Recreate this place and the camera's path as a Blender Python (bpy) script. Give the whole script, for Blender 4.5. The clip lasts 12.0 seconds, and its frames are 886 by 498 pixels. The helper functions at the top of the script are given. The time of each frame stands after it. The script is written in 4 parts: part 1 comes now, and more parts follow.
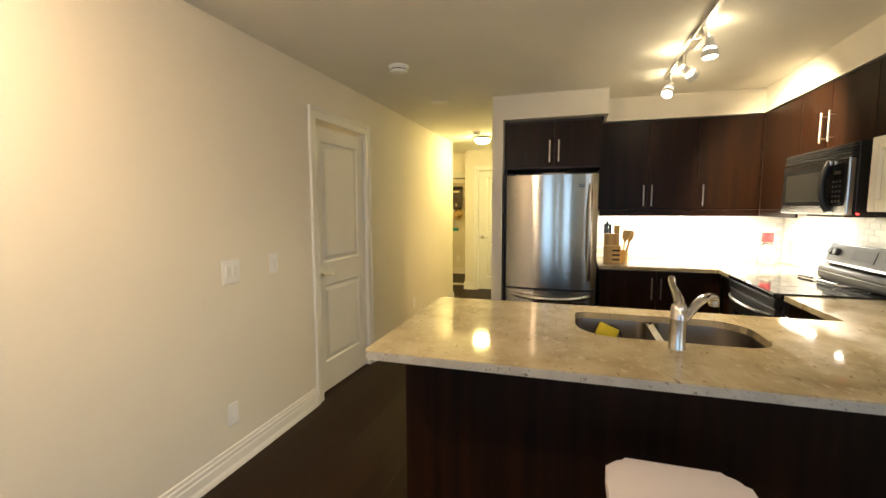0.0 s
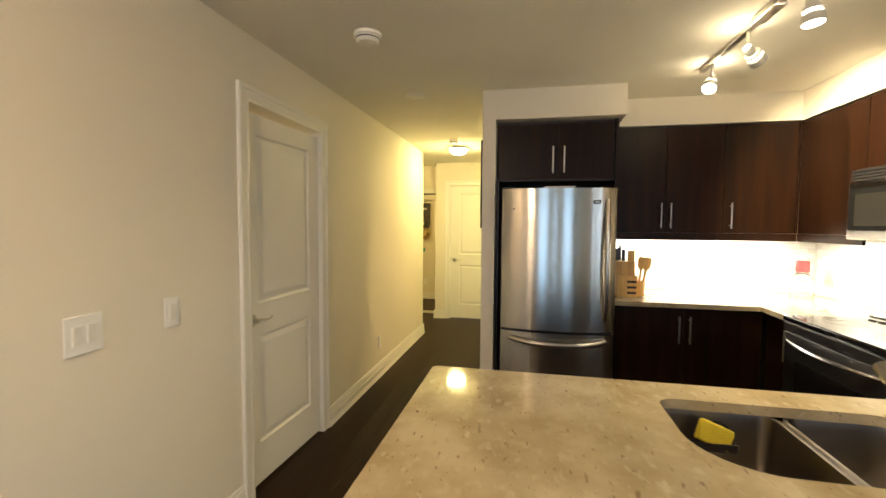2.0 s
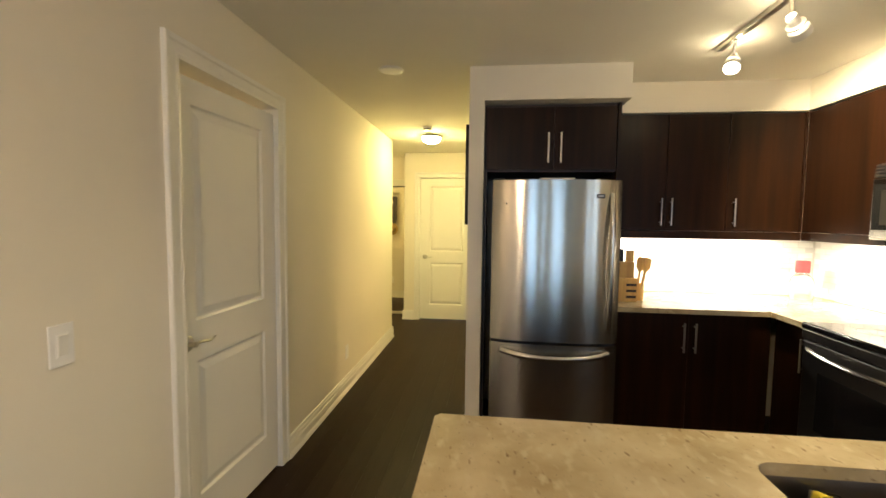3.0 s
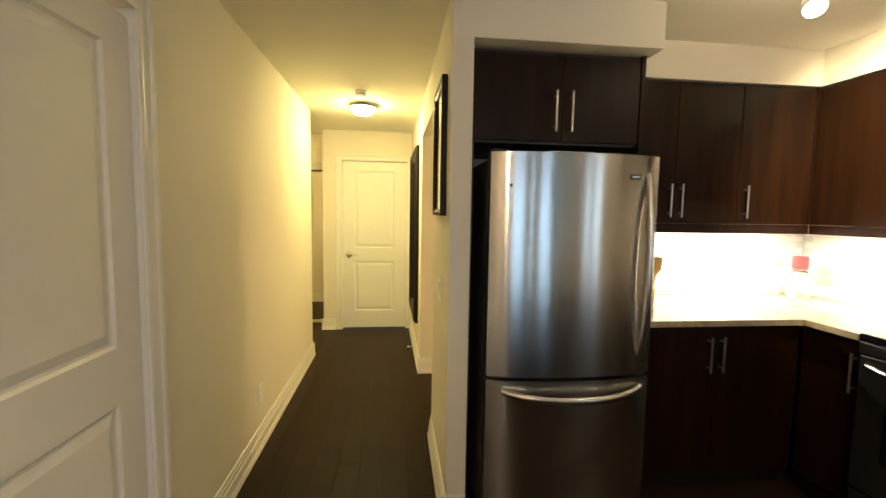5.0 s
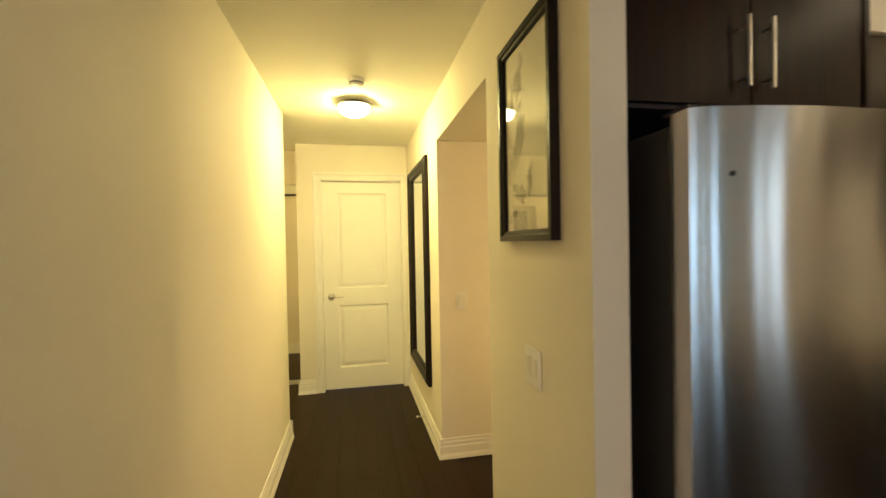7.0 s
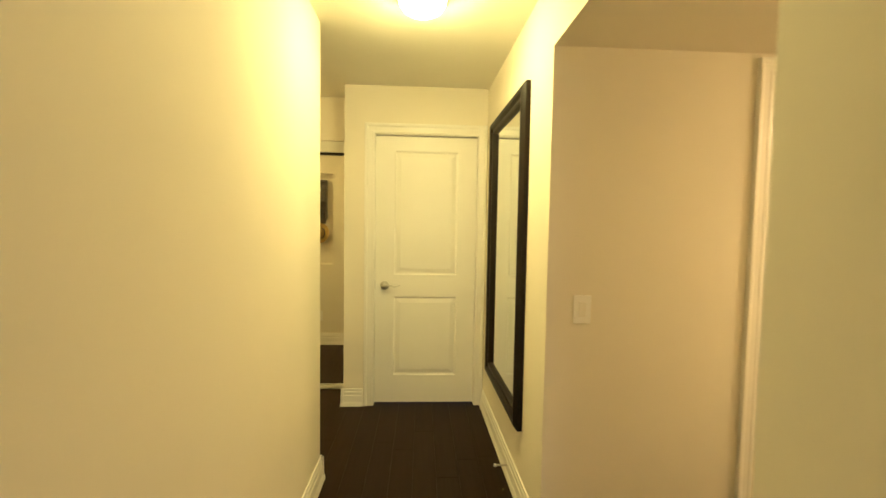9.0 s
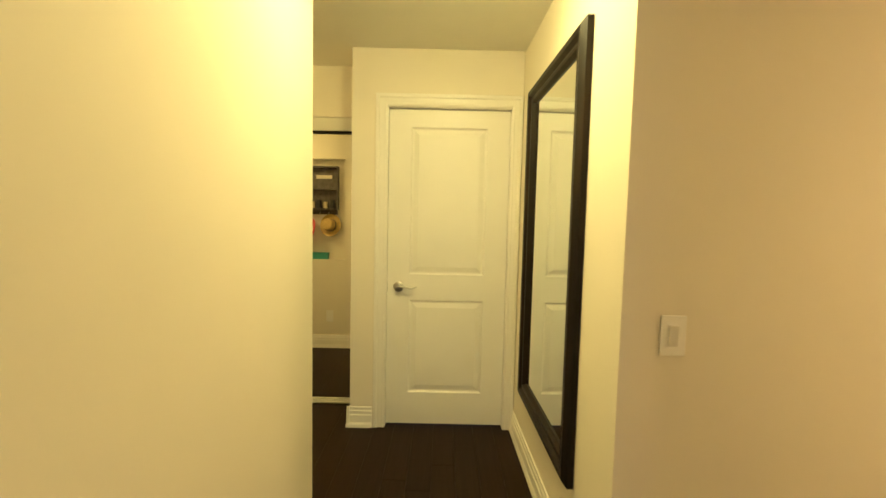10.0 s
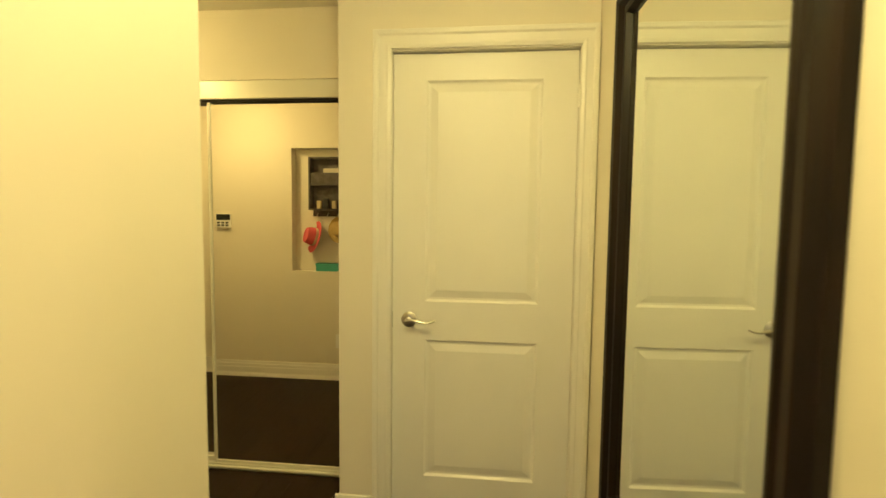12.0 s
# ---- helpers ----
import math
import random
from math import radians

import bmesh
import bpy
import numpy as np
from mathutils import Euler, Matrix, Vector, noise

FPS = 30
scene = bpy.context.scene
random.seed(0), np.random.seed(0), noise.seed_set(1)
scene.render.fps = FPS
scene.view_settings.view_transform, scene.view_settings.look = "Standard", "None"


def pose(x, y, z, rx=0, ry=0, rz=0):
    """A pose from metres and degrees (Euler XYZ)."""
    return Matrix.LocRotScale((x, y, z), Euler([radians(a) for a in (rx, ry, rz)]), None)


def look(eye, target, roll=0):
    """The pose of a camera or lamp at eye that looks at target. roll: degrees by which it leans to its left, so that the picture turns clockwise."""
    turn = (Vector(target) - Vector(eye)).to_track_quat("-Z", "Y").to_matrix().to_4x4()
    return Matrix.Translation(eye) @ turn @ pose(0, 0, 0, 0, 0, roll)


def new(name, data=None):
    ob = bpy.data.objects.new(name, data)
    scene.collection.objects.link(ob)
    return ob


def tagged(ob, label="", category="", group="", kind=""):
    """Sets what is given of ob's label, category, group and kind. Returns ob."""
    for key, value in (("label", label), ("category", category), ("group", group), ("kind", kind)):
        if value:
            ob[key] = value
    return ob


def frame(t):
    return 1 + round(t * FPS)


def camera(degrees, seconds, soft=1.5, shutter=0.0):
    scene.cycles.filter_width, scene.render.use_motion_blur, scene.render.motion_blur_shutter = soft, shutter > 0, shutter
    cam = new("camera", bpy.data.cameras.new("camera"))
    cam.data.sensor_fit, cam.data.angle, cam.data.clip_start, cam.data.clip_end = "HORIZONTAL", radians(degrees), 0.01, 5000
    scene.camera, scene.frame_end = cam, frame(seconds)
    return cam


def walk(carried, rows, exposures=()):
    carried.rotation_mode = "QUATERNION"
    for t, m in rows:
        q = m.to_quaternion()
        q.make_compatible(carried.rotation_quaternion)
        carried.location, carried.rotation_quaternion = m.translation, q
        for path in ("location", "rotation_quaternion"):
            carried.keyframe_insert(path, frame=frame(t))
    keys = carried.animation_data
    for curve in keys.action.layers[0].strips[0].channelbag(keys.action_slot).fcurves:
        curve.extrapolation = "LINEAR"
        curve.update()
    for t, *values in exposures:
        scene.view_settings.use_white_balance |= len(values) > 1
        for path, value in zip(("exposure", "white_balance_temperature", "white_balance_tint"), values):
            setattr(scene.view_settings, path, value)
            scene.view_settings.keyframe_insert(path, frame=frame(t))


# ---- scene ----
cam = camera(92.1, 12.0, shutter=0.5)
PATH = [
    (0, (0.263, -0.202, 1.432), (-0.324, 1.699, 1.236), -0.2),
    (0.5, (0.191, -0.037, 1.449), (-0.345, 1.879, 1.254), -0.4),
    (1, (0.082, 0.158, 1.459), (-0.407, 2.089, 1.283), -0.1),
    (1.5, (-0.003, 0.362, 1.451), (-0.464, 2.303, 1.312), 0.3),
    (2, (-0.102, 0.546, 1.446), (-0.506, 2.502, 1.333), 0.4),
    (2.5, (-0.197, 0.735, 1.452), (-0.524, 2.705, 1.337), 0.4),
    (3, (-0.303, 0.927, 1.458), (-0.527, 2.909, 1.319), 0.7),
    (3.3, (-0.396, 1.04, 1.457), (-0.554, 3.03, 1.311), 0.75),
    (3.6, (-0.482, 1.165, 1.454), (-0.572, 3.155, 1.302), 0.8),
    (4, (-0.545, 1.325, 1.45), (-0.545, 3.32, 1.292), 0.85),
    (5, (-0.690, 1.740, 1.438), (-0.468, 3.720, 1.269), 0.9),
    (5.5, (-0.795, 1.984, 1.430), (-0.515, 3.961, 1.315), 0.8),
    (6, (-0.878, 2.231, 1.433), (-0.551, 4.203, 1.363), 0.4),
    (6.5, (-0.926, 2.474, 1.424), (-0.569, 4.441, 1.390), -0.3),
    (7, (-0.968, 2.721, 1.425), (-0.586, 4.684, 1.395), -1.1),
    (7.5, (-0.996, 2.987, 1.419), (-0.658, 4.957, 1.361), -0.7),
    (9.5, (-0.973, 4.029, 1.362), (-0.932, 6.025, 1.238), 1.3),
    (10, (-0.973, 4.284, 1.355), (-0.970, 6.279, 1.215), 1.3),
    (10.5, (-0.963, 4.511, 1.344), (-0.996, 6.506, 1.205), 0.6),
    (11, (-0.945, 4.730, 1.338), (-1.037, 6.723, 1.203), 0.4),
    (11.5, (-0.944, 4.963, 1.335), (-1.079, 6.954, 1.206), 0.45),
    (12, (-0.935, 5.203, 1.336), (-1.123, 7.190, 1.212), 0.7),
]
walk(cam, [(t, look(eye, target, roll)) for t, eye, target, roll in PATH],
     exposures=[(0, 0.38), (1.5, 0.38), (3, 0.30), (5.5, 0.30), (7.5, 0.22), (9.5, -0.04), (10.5, -0.10), (11.2, -0.12), (12, -0.24)])

# ---------------------------------------------------------------- light
world = bpy.data.worlds.new("world")
scene.world = world
world.use_nodes = True
wn = world.node_tree
sky = wn.nodes.new("ShaderNodeTexSky")
sky.sky_type = "NISHITA"
sky.sun_disc = False
sky.sun_elevation, sky.sun_rotation = radians(35), radians(120)
wn.links.new(sky.outputs[0], wn.nodes["Background"].inputs[0])
wn.nodes["Background"].inputs[1].default_value = 0.1


def lamp(name, kind, m, power, color, **extra):
    d = bpy.data.lights.new(name, kind)
    d.energy, d.color = power, color
    for k, v in extra.items():
        if k == "size": d.shape, d.size, d.size_y = "RECTANGLE", v[0], v[1]
        if k == "soft": d.shadow_soft_size = v
        if k == "cone": d.spot_size, d.spot_blend = radians(v[0]), v[1]
    ob = new(name, d)
    ob.matrix_world = m
    return ob


WARM = (1.0, 0.845, 0.33)
SPOTC = (1.0, 0.82, 0.52)
DAY = (0.40, 0.67, 1.0)
WIN_POWER, SIDE_POWER, SPOT_POWER, LEAK_POWER, STRIP_POWER, DOME_E = 34, 9.5, 66, 1.9, 17, 182
# wide ones: daylight; the two narrow ones are added for streaks in the fridge steel
for x, w_, g_ in ((-0.66, 0.80, 0.55), (0.30, 0.06, 1.6), (1.22, 0.55, 0.55), (1.62, 0.05, 1.6)):
    lamp("window_and_streak_light", "AREA", look((x, -4.58, 1.35), (x, 0, 1.35)), WIN_POWER * w_ * g_, DAY, size=(w_, 1.75))
# the 0.03 wide one is likewise an added streak source
for y, w_, g_ in ((0.20, 0.36, 0.8), (-0.10, 0.03, 2.6), (-0.55, 0.34, 0.8)):
    lamp("window_and_streak_light", "AREA", look((2.10, y, 1.35), (0, y, 1.35)), SIDE_POWER * w_ * g_, DAY, size=(w_, 1.6))
SPOTS = [((0.915, 2.44, 2.26), (0.98, 2.33, 0.93)), ((0.909, 2.868, 2.26), (1.74, 3.45, 1.72)), ((0.878, 3.27, 2.26), (0.55, 2.75, 1.5))]
for (p, q), gain, wide in zip(SPOTS, (1.15, 4.2, 0.95), (90, 84, 100)):
    d = (Vector(q) - Vector(p)).normalized()
    lamp("spot_light", "SPOT", look(tuple(Vector(p) + d * 0.062), q), SPOT_POWER * gain, SPOTC, soft=0.03, cone=(wide, 0.8))
for p, q in SPOTS:  # light that leaks from the vented backs of the heads
    d = (Vector(q) - Vector(p)).normalized()
    lamp("head_leak", "POINT", Matrix.Translation(Vector(p) - d * 0.075 - Vector((0, 0, 0.012))), LEAK_POWER, SPOTC, soft=0.02)
lamp("strip_light", "AREA", pose(1.12, 4.20, 1.352), STRIP_POWER, (1.0, 0.93, 0.78), size=(1.15, 0.03))
lamp("strip_light", "AREA", pose(1.92, 3.68, 1.352), STRIP_POWER * 0.45, (1.0, 0.93, 0.78), size=(0.03, 0.5))
lamp("hood_light", "AREA", pose(1.86, 3.0, 1.365), 0.5, (1.0, 0.9, 0.7), size=(0.03, 0.05))


# ---------------------------------------------------------------- materials
def mat(name, color, rough=0.5, metal=0.0, grain=None, bump=None, var=0.0, var_scale=3.0, coat=0.0, emit=None, trans=0.0, rnd=0.0, spec=None, aniso=None):
    """grain: (scale xyz, second colour, contrast low, high); bump: (scale, strength, stretch xyz)"""
    m = bpy.data.materials.new(name)
    m.use_nodes = True
    t = m.node_tree
    n, l = t.nodes, t.links
    b = n["Principled BSDF"]
    b.inputs["Roughness"].default_value = rough
    b.inputs["Metallic"].default_value = metal
    b.inputs["Coat Weight"].default_value = coat
    b.inputs["Coat Roughness"].default_value = 0.08
    b.inputs["Transmission Weight"].default_value = trans
    if spec is not None: b.inputs["Specular IOR Level"].default_value = spec
    if aniso is not None:
        b.inputs["Anisotropic"].default_value = aniso
        b.inputs["Anisotropic Rotation"].default_value = 0.25
        tg = n.new("ShaderNodeTangent")
        tg.direction_type, tg.axis = "RADIAL", "Z"
        l.new(tg.outputs[0], b.inputs["Tangent"])
    tc = n.new("ShaderNodeTexCoord")
    rgb = n.new("ShaderNodeRGB")
    rgb.outputs[0].default_value = (*color, 1)
    out = rgb.outputs[0]

    def tex(scale3, detail, s=1.0):
        mp = n.new("ShaderNodeMapping")
        mp.inputs["Scale"].default_value = scale3
        l.new(tc.outputs["Object"], mp.inputs[0])
        x = n.new("ShaderNodeTexNoise")
        x.inputs["Scale"].default_value = s
        x.inputs["Detail"].default_value = detail
        l.new(mp.outputs[0], x.inputs["Vector"])
        return x

    def ramp(fac, lo, hi):
        r = n.new("ShaderNodeMapRange")
        r.inputs[1].default_value, r.inputs[2].default_value = lo, hi
        l.new(fac, r.inputs[0])
        return r.outputs[0]

    def mix(fac, a, c2):
        x = n.new("ShaderNodeMix")
        x.data_type = "RGBA"
        l.new(fac, x.inputs["Factor"])
        l.new(a, x.inputs["A"])
        if isinstance(c2, tuple): x.inputs["B"].default_value = (*c2, 1)
        else: l.new(c2, x.inputs["B"])
        return x.outputs["Result"]

    if grain:
        out = mix(ramp(tex(grain[0], 6).outputs["Fac"], grain[2], grain[3]), out, grain[1])
    if var:
        big = tex((var_scale,) * 3, 3)
        out = mix(ramp(big.outputs["Fac"], 0.35, 0.75), out, tuple(c * (1 - var) for c in color))
        rr = n.new("ShaderNodeMapRange")
        rr.inputs[3].default_value, rr.inputs[4].default_value = rough * 0.85, min(1, rough * 1.2)
        l.new(big.outputs["Fac"], rr.inputs[0])
        l.new(rr.outputs[0], b.inputs["Roughness"])
    if rnd:
        oi = n.new("ShaderNodeObjectInfo")
        hv = n.new("ShaderNodeHueSaturation")
        mr = n.new("ShaderNodeMapRange")
        mr.inputs[3].default_value, mr.inputs[4].default_value = 1 - rnd, 1 + rnd
        l.new(oi.outputs["Random"], mr.inputs[0])
        l.new(mr.outputs[0], hv.inputs["Value"])
        l.new(out, hv.inputs["Color"])
        out = hv.outputs[0]
    l.new(out, b.inputs["Base Color"])
    if bump:
        bp = n.new("ShaderNodeBump")
        bp.inputs["Strength"].default_value = bump[1]
        bp.inputs["Distance"].default_value = 0.002
        l.new(tex(bump[2] if len(bump) > 2 else (1, 1, 1), 4, bump[0]).outputs["Fac"], bp.inputs["Height"])
        l.new(bp.outputs[0], b.inputs["Normal"])
    if emit:
        b.inputs["Emission Color"].default_value = (*emit[0], 1)
        b.inputs["Emission Strength"].default_value = emit[1]
    return m


M_wall = mat("wall_paint", (0.80, 0.74, 0.62), 0.75, var=0.04, var_scale=1.5, bump=(180, 0.12))
M_ceil = mat("ceiling_paint", (0.87, 0.84, 0.75), 0.9, var=0.03, bump=(260, 0.5))
M_trim = mat("trim_paint", (0.83, 0.80, 0.73), 0.35, var=0.03, bump=(60, 0.04))
M_door = mat("door_paint", (0.84, 0.81, 0.74), 0.38, var=0.03, bump=(14, 0.05, (6, 6, 0.5)))
M_floor = mat("dark_wood_floor", (0.016, 0.0080, 0.0036), 0.40, grain=((55, 2.2, 20), (0.022, 0.0115, 0.0055), 0.42, 0.75), bump=(9, 0.06, (8, 0.6, 1)), rnd=0.07, spec=0.10)
M_sub = mat("floor_joint", (0.010, 0.006, 0.004), 0.6, spec=0.2)
M_carpet = mat("carpet", (0.55, 0.44, 0.34), 0.95, var=0.1, bump=(400, 0.8))
M_wood = mat("espresso_wood", (0.0085, 0.0036, 0.0018), 0.38, grain=((22, 22, 1.1), (0.026, 0.0090, 0.0030), 0.32, 0.85), bump=(10, 0.05, (7, 7, 0.4)), spec=0.14)
M_wood_in = mat("dark_panel", (0.018, 0.010, 0.008), 0.5, grain=((20, 20, 1.2), (0.03, 0.016, 0.011), 0.4, 0.7))
M_steel = mat("brushed_steel", (0.56, 0.54, 0.51), 0.24, 1.0, bump=(30, 0.05, (0.15, 0.15, 30)), aniso=0.6)
M_steel_v = mat("fridge_steel", (0.56, 0.54, 0.50), 0.20, 1.0, bump=(5, 0.16, (2.5, 2.5, 0.6)), aniso=0.95)
M_nickel = mat("satin_nickel", (0.58, 0.55, 0.50), 0.28, 1.0, bump=(80, 0.03))
M_chrome = mat("chrome", (0.75, 0.75, 0.76), 0.10, 1.0)
M_sink = mat("sink_steel", (0.20, 0.175, 0.15), 0.36, 1.0, bump=(40, 0.06, (1, 8, 1)))
M_black = mat("black_plastic", (0.014, 0.013, 0.013), 0.35, var=0.1)
M_glassblk = mat("black_glass", (0.008, 0.008, 0.009), 0.07)
M_mwglass = mat("smoked_glass", (0.008, 0.008, 0.008), 0.22, spec=0.15)
M_grey = mat("grey_fridge_side", (0.035, 0.034, 0.035), 0.5, var=0.1, bump=(200, 0.1))
M_frame = mat("dark_frame", (0.010, 0.0065, 0.005), 0.42, grain=((30, 30, 2), (0.026, 0.014, 0.008), 0.45, 0.8), spec=0.18)
M_mirror = mat("mirror", (0.86, 0.90, 0.86), 0.015, 1.0)
M_closet_mirror = mat("closet_mirror", (0.92, 0.90, 0.86), 0.01, 1.0)
M_darksteel = mat("dark_enamel", (0.045, 0.044, 0.043), 0.45, 0.0, bump=(30, 0.05, (30, 0.15, 30)))
M_plate = mat("white_plastic", (0.88, 0.86, 0.82), 0.3, var=0.02)
M_tile = mat("white_tile", (0.80, 0.78, 0.72), 0.16, rnd=0.04)
M_grout = mat("grout", (0.62, 0.60, 0.55), 0.85, bump=(300, 0.3))
M_stool = mat("white_leatherette", (0.72, 0.66, 0.64), 0.45, var=0.04, bump=(300, 0.15))
M_bamboo = mat("bamboo", (0.64, 0.40, 0.13), 0.45, grain=((40, 40, 3), (0.50, 0.28, 0.09), 0.4, 0.7))
M_red = mat("red_plastic", (0.38, 0.045, 0.05), 0.35, var=0.06)
M_glass = mat("clear_plastic", (0.92, 0.92, 0.90), 0.06, trans=0.95)
M_yellow = mat("yellow_sponge", (0.62, 0.50, 0.03), 0.9, bump=(200, 0.9), var=0.1, var_scale=30)
M_paper = mat("paper", (0.70, 0.64, 0.52), 0.7, var=0.04)
M_ink = mat("charcoal_wash", (0.20, 0.165, 0.11), 0.8, grain=((14, 14, 14), (0.60, 0.54, 0.42), 0.35, 0.7))
M_lampon = mat("spot_bulb", (1, 0.95, 0.85), 0.4, emit=((1.0, 0.88, 0.62), 22))
M_dome = mat("lit_glass_bowl", (0.9, 0.85, 0.7), 0.4, emit=(WARM, DOME_E))
M_dome2 = mat("lit_foyer_bowl", (0.9, 0.85, 0.7), 0.4, emit=((1.0, 0.76, 0.27), 135))
M_dome3 = mat("added_living_bowl", (0.9, 0.85, 0.7), 0.4, emit=((1.0, 0.72, 0.44), 315))
# bowl of the three added lamps in alcove, bedroom and side room
M_dome4 = mat("added_side_bowl", (0.9, 0.85, 0.7), 0.4, emit=((1.0, 0.72, 0.36), 205))
M_white_metal = mat("white_metal", (0.74, 0.72, 0.68), 0.3, 0.3)
M_rack = mat("grey_rack_wood", (0.075, 0.062, 0.055), 0.6, grain=((20, 3, 20), (0.13, 0.11, 0.1), 0.4, 0.7))
M_straw = mat("straw", (0.52, 0.36, 0.13), 0.8, bump=(180, 0.8), var=0.2, var_scale=40)
M_pink = mat("coral_cloth", (0.62, 0.10, 0.11), 0.85, var=0.1, bump=(200, 0.3))
M_cream = mat("cream_cloth", (0.55, 0.45, 0.28), 0.85, bump=(200, 0.3))
M_teal = mat("teal_card", (0.05, 0.36, 0.30), 0.6, var=0.05)
M_led = mat("red_led", (0.5, 0.02, 0.02), 0.4, emit=((1, 0.05, 0.04), 4))
M_alu = mat("white_aluminium", (0.72, 0.70, 0.62), 0.35, 0.2)
M_purple = mat("printed_cover", (0.22, 0.16, 0.24), 0.5, var=0.4, var_scale=30)


def granite():
    m = mat("granite", (0.46, 0.40, 0.29), 0.06)
    t = m.node_tree
    n, l = t.nodes, t.links
    b = n["Principled BSDF"]
    tc = n.new("ShaderNodeTexCoord")

    def noise_(scale, detail, stretch=(1, 1, 1), rot=0.0):
        mp = n.new("ShaderNodeMapping")
        mp.inputs["Scale"].default_value = stretch
        mp.inputs["Rotation"].default_value = (0, 0, rot)
        l.new(tc.outputs["Object"], mp.inputs[0])
        x = n.new("ShaderNodeTexNoise")
        x.inputs["Scale"].default_value, x.inputs["Detail"].default_value = scale, detail
        l.new(mp.outputs[0], x.inputs["Vector"])
        return x.outputs["Fac"]

    def step(f, lo, hi):
        r = n.new("ShaderNodeMapRange")
        r.inputs[1].default_value, r.inputs[2].default_value = lo, hi
        l.new(f, r.inputs[0])
        return r.outputs[0]

    def mix(f, a, c):
        x = n.new("ShaderNodeMix")
        x.data_type = "RGBA"
        l.new(f, x.inputs["Factor"])
        if isinstance(a, tuple): x.inputs["A"].default_value = (*a, 1)
        else: l.new(a, x.inputs["A"])
        x.inputs["B"].default_value = (*c, 1)
        return x.outputs["Result"]

    c = mix(step(noise_(7, 6), 0.35, 0.68), (0.43, 0.36, 0.235), (0.30, 0.235, 0.135))
    c = mix(step(noise_(38, 3, (1, 0.55, 1), 0.5), 0.55, 0.75), c, (0.45, 0.385, 0.26))
    c = mix(step(noise_(60, 2.5, (1, 0.4, 1), 0.6), 0.65, 0.74), c, (0.19, 0.135, 0.08))
    c = mix(step(noise_(130, 2), 0.69, 0.75), c, (0.09, 0.07, 0.06))
    l.new(c, b.inputs["Base Color"])
    return m


M_granite = granite()
M_edge = mat("cut_granite", (0.36, 0.34, 0.30), 0.55, grain=((90, 90, 90), (0.05, 0.045, 0.04), 0.60, 0.68), var=0.25, var_scale=14, bump=(120, 0.8))

# ---------------------------------------------------------------- mesh helpers
ORIGIN = {}


def thing(name, at, label, category, group="", kind=""):
    ob = new(name)
    ob.empty_display_size = 0.05
    ob.location = at
    ORIGIN[ob.name] = Vector(at)
    return tagged(ob, label, category, group, kind)


def part(name, bm, material, parent=None, label="", smooth=False):
    me = bpy.data.meshes.new(name)
    bmesh.ops.recalc_face_normals(bm, faces=bm.faces)
    if parent is not None:
        o = ORIGIN[parent.name]
        bmesh.ops.translate(bm, verts=bm.verts, vec=-o)
    bm.to_mesh(me)
    bm.free()
    me.materials.append(material)
    if smooth:
        for p in me.polygons: p.use_smooth = True
        me.set_sharp_from_angle(angle=radians(40))
    ob = new(name, me)
    if parent is not None:
        ob.parent = parent
        ORIGIN[ob.name] = ORIGIN[parent.name]
    return tagged(ob, label)


def box(bm, x0, x1, y0, y1, z0, z1, bev=0.0, m=None):
    r = bmesh.ops.create_cube(bm, size=1)
    vs = r["verts"]
    for v in vs:
        v.co = Vector(((x0 + x1) / 2 + v.co.x * (x1 - x0), (y0 + y1) / 2 + v.co.y * (y1 - y0), (z0 + z1) / 2 + v.co.z * (z1 - z0)))
    if m is not None: bmesh.ops.transform(bm, matrix=m, verts=vs)
    if bev:
        es = list({e for v in vs for e in v.link_edges})
        bmesh.ops.bevel(bm, geom=es, offset=bev, segments=2, affect="EDGES", profile=0.5)
    return bm


def B(name, dims, material, parent=None, label="", bev=0.0, m=None):
    return part(name, box(bmesh.new(), *dims, bev=bev, m=m), material, parent, label)


def rod(bm, p, q, r, r2=None, seg=16):
    p, q = Vector(p), Vector(q)
    d = q - p
    m = Matrix.Translation((p + q) / 2) @ d.to_track_quat("Z", "Y").to_matrix().to_4x4()
    bmesh.ops.create_cone(bm, cap_ends=True, segments=seg, radius1=r, radius2=r if r2 is None else r2, depth=d.length, matrix=m)
    return bm


def lathe(bm, profile, m=None, seg=32):
    """profile: (radius, height) pairs, turned round z"""
    rings = []
    for r, z in profile:
        rings.append([bm.verts.new((r * math.cos(2 * math.pi * k / seg), r * math.sin(2 * math.pi * k / seg), z)) for k in range(seg)] if r > 1e-5 else [bm.verts.new((0, 0, z))])
    for a, c in zip(rings, rings[1:]):
        for k in range(seg):
            k2 = (k + 1) % seg
            if len(a) == 1 and len(c) == 1: continue
            if len(a) == 1: bm.faces.new((a[0], c[k], c[k2]))
            elif len(c) == 1: bm.faces.new((a[k], a[k2], c[0]))
            else: bm.faces.new((a[k], a[k2], c[k2], c[k]))
    if m is not None: bmesh.ops.transform(bm, matrix=m, verts=[v for ring in rings for v in ring])
    return bm


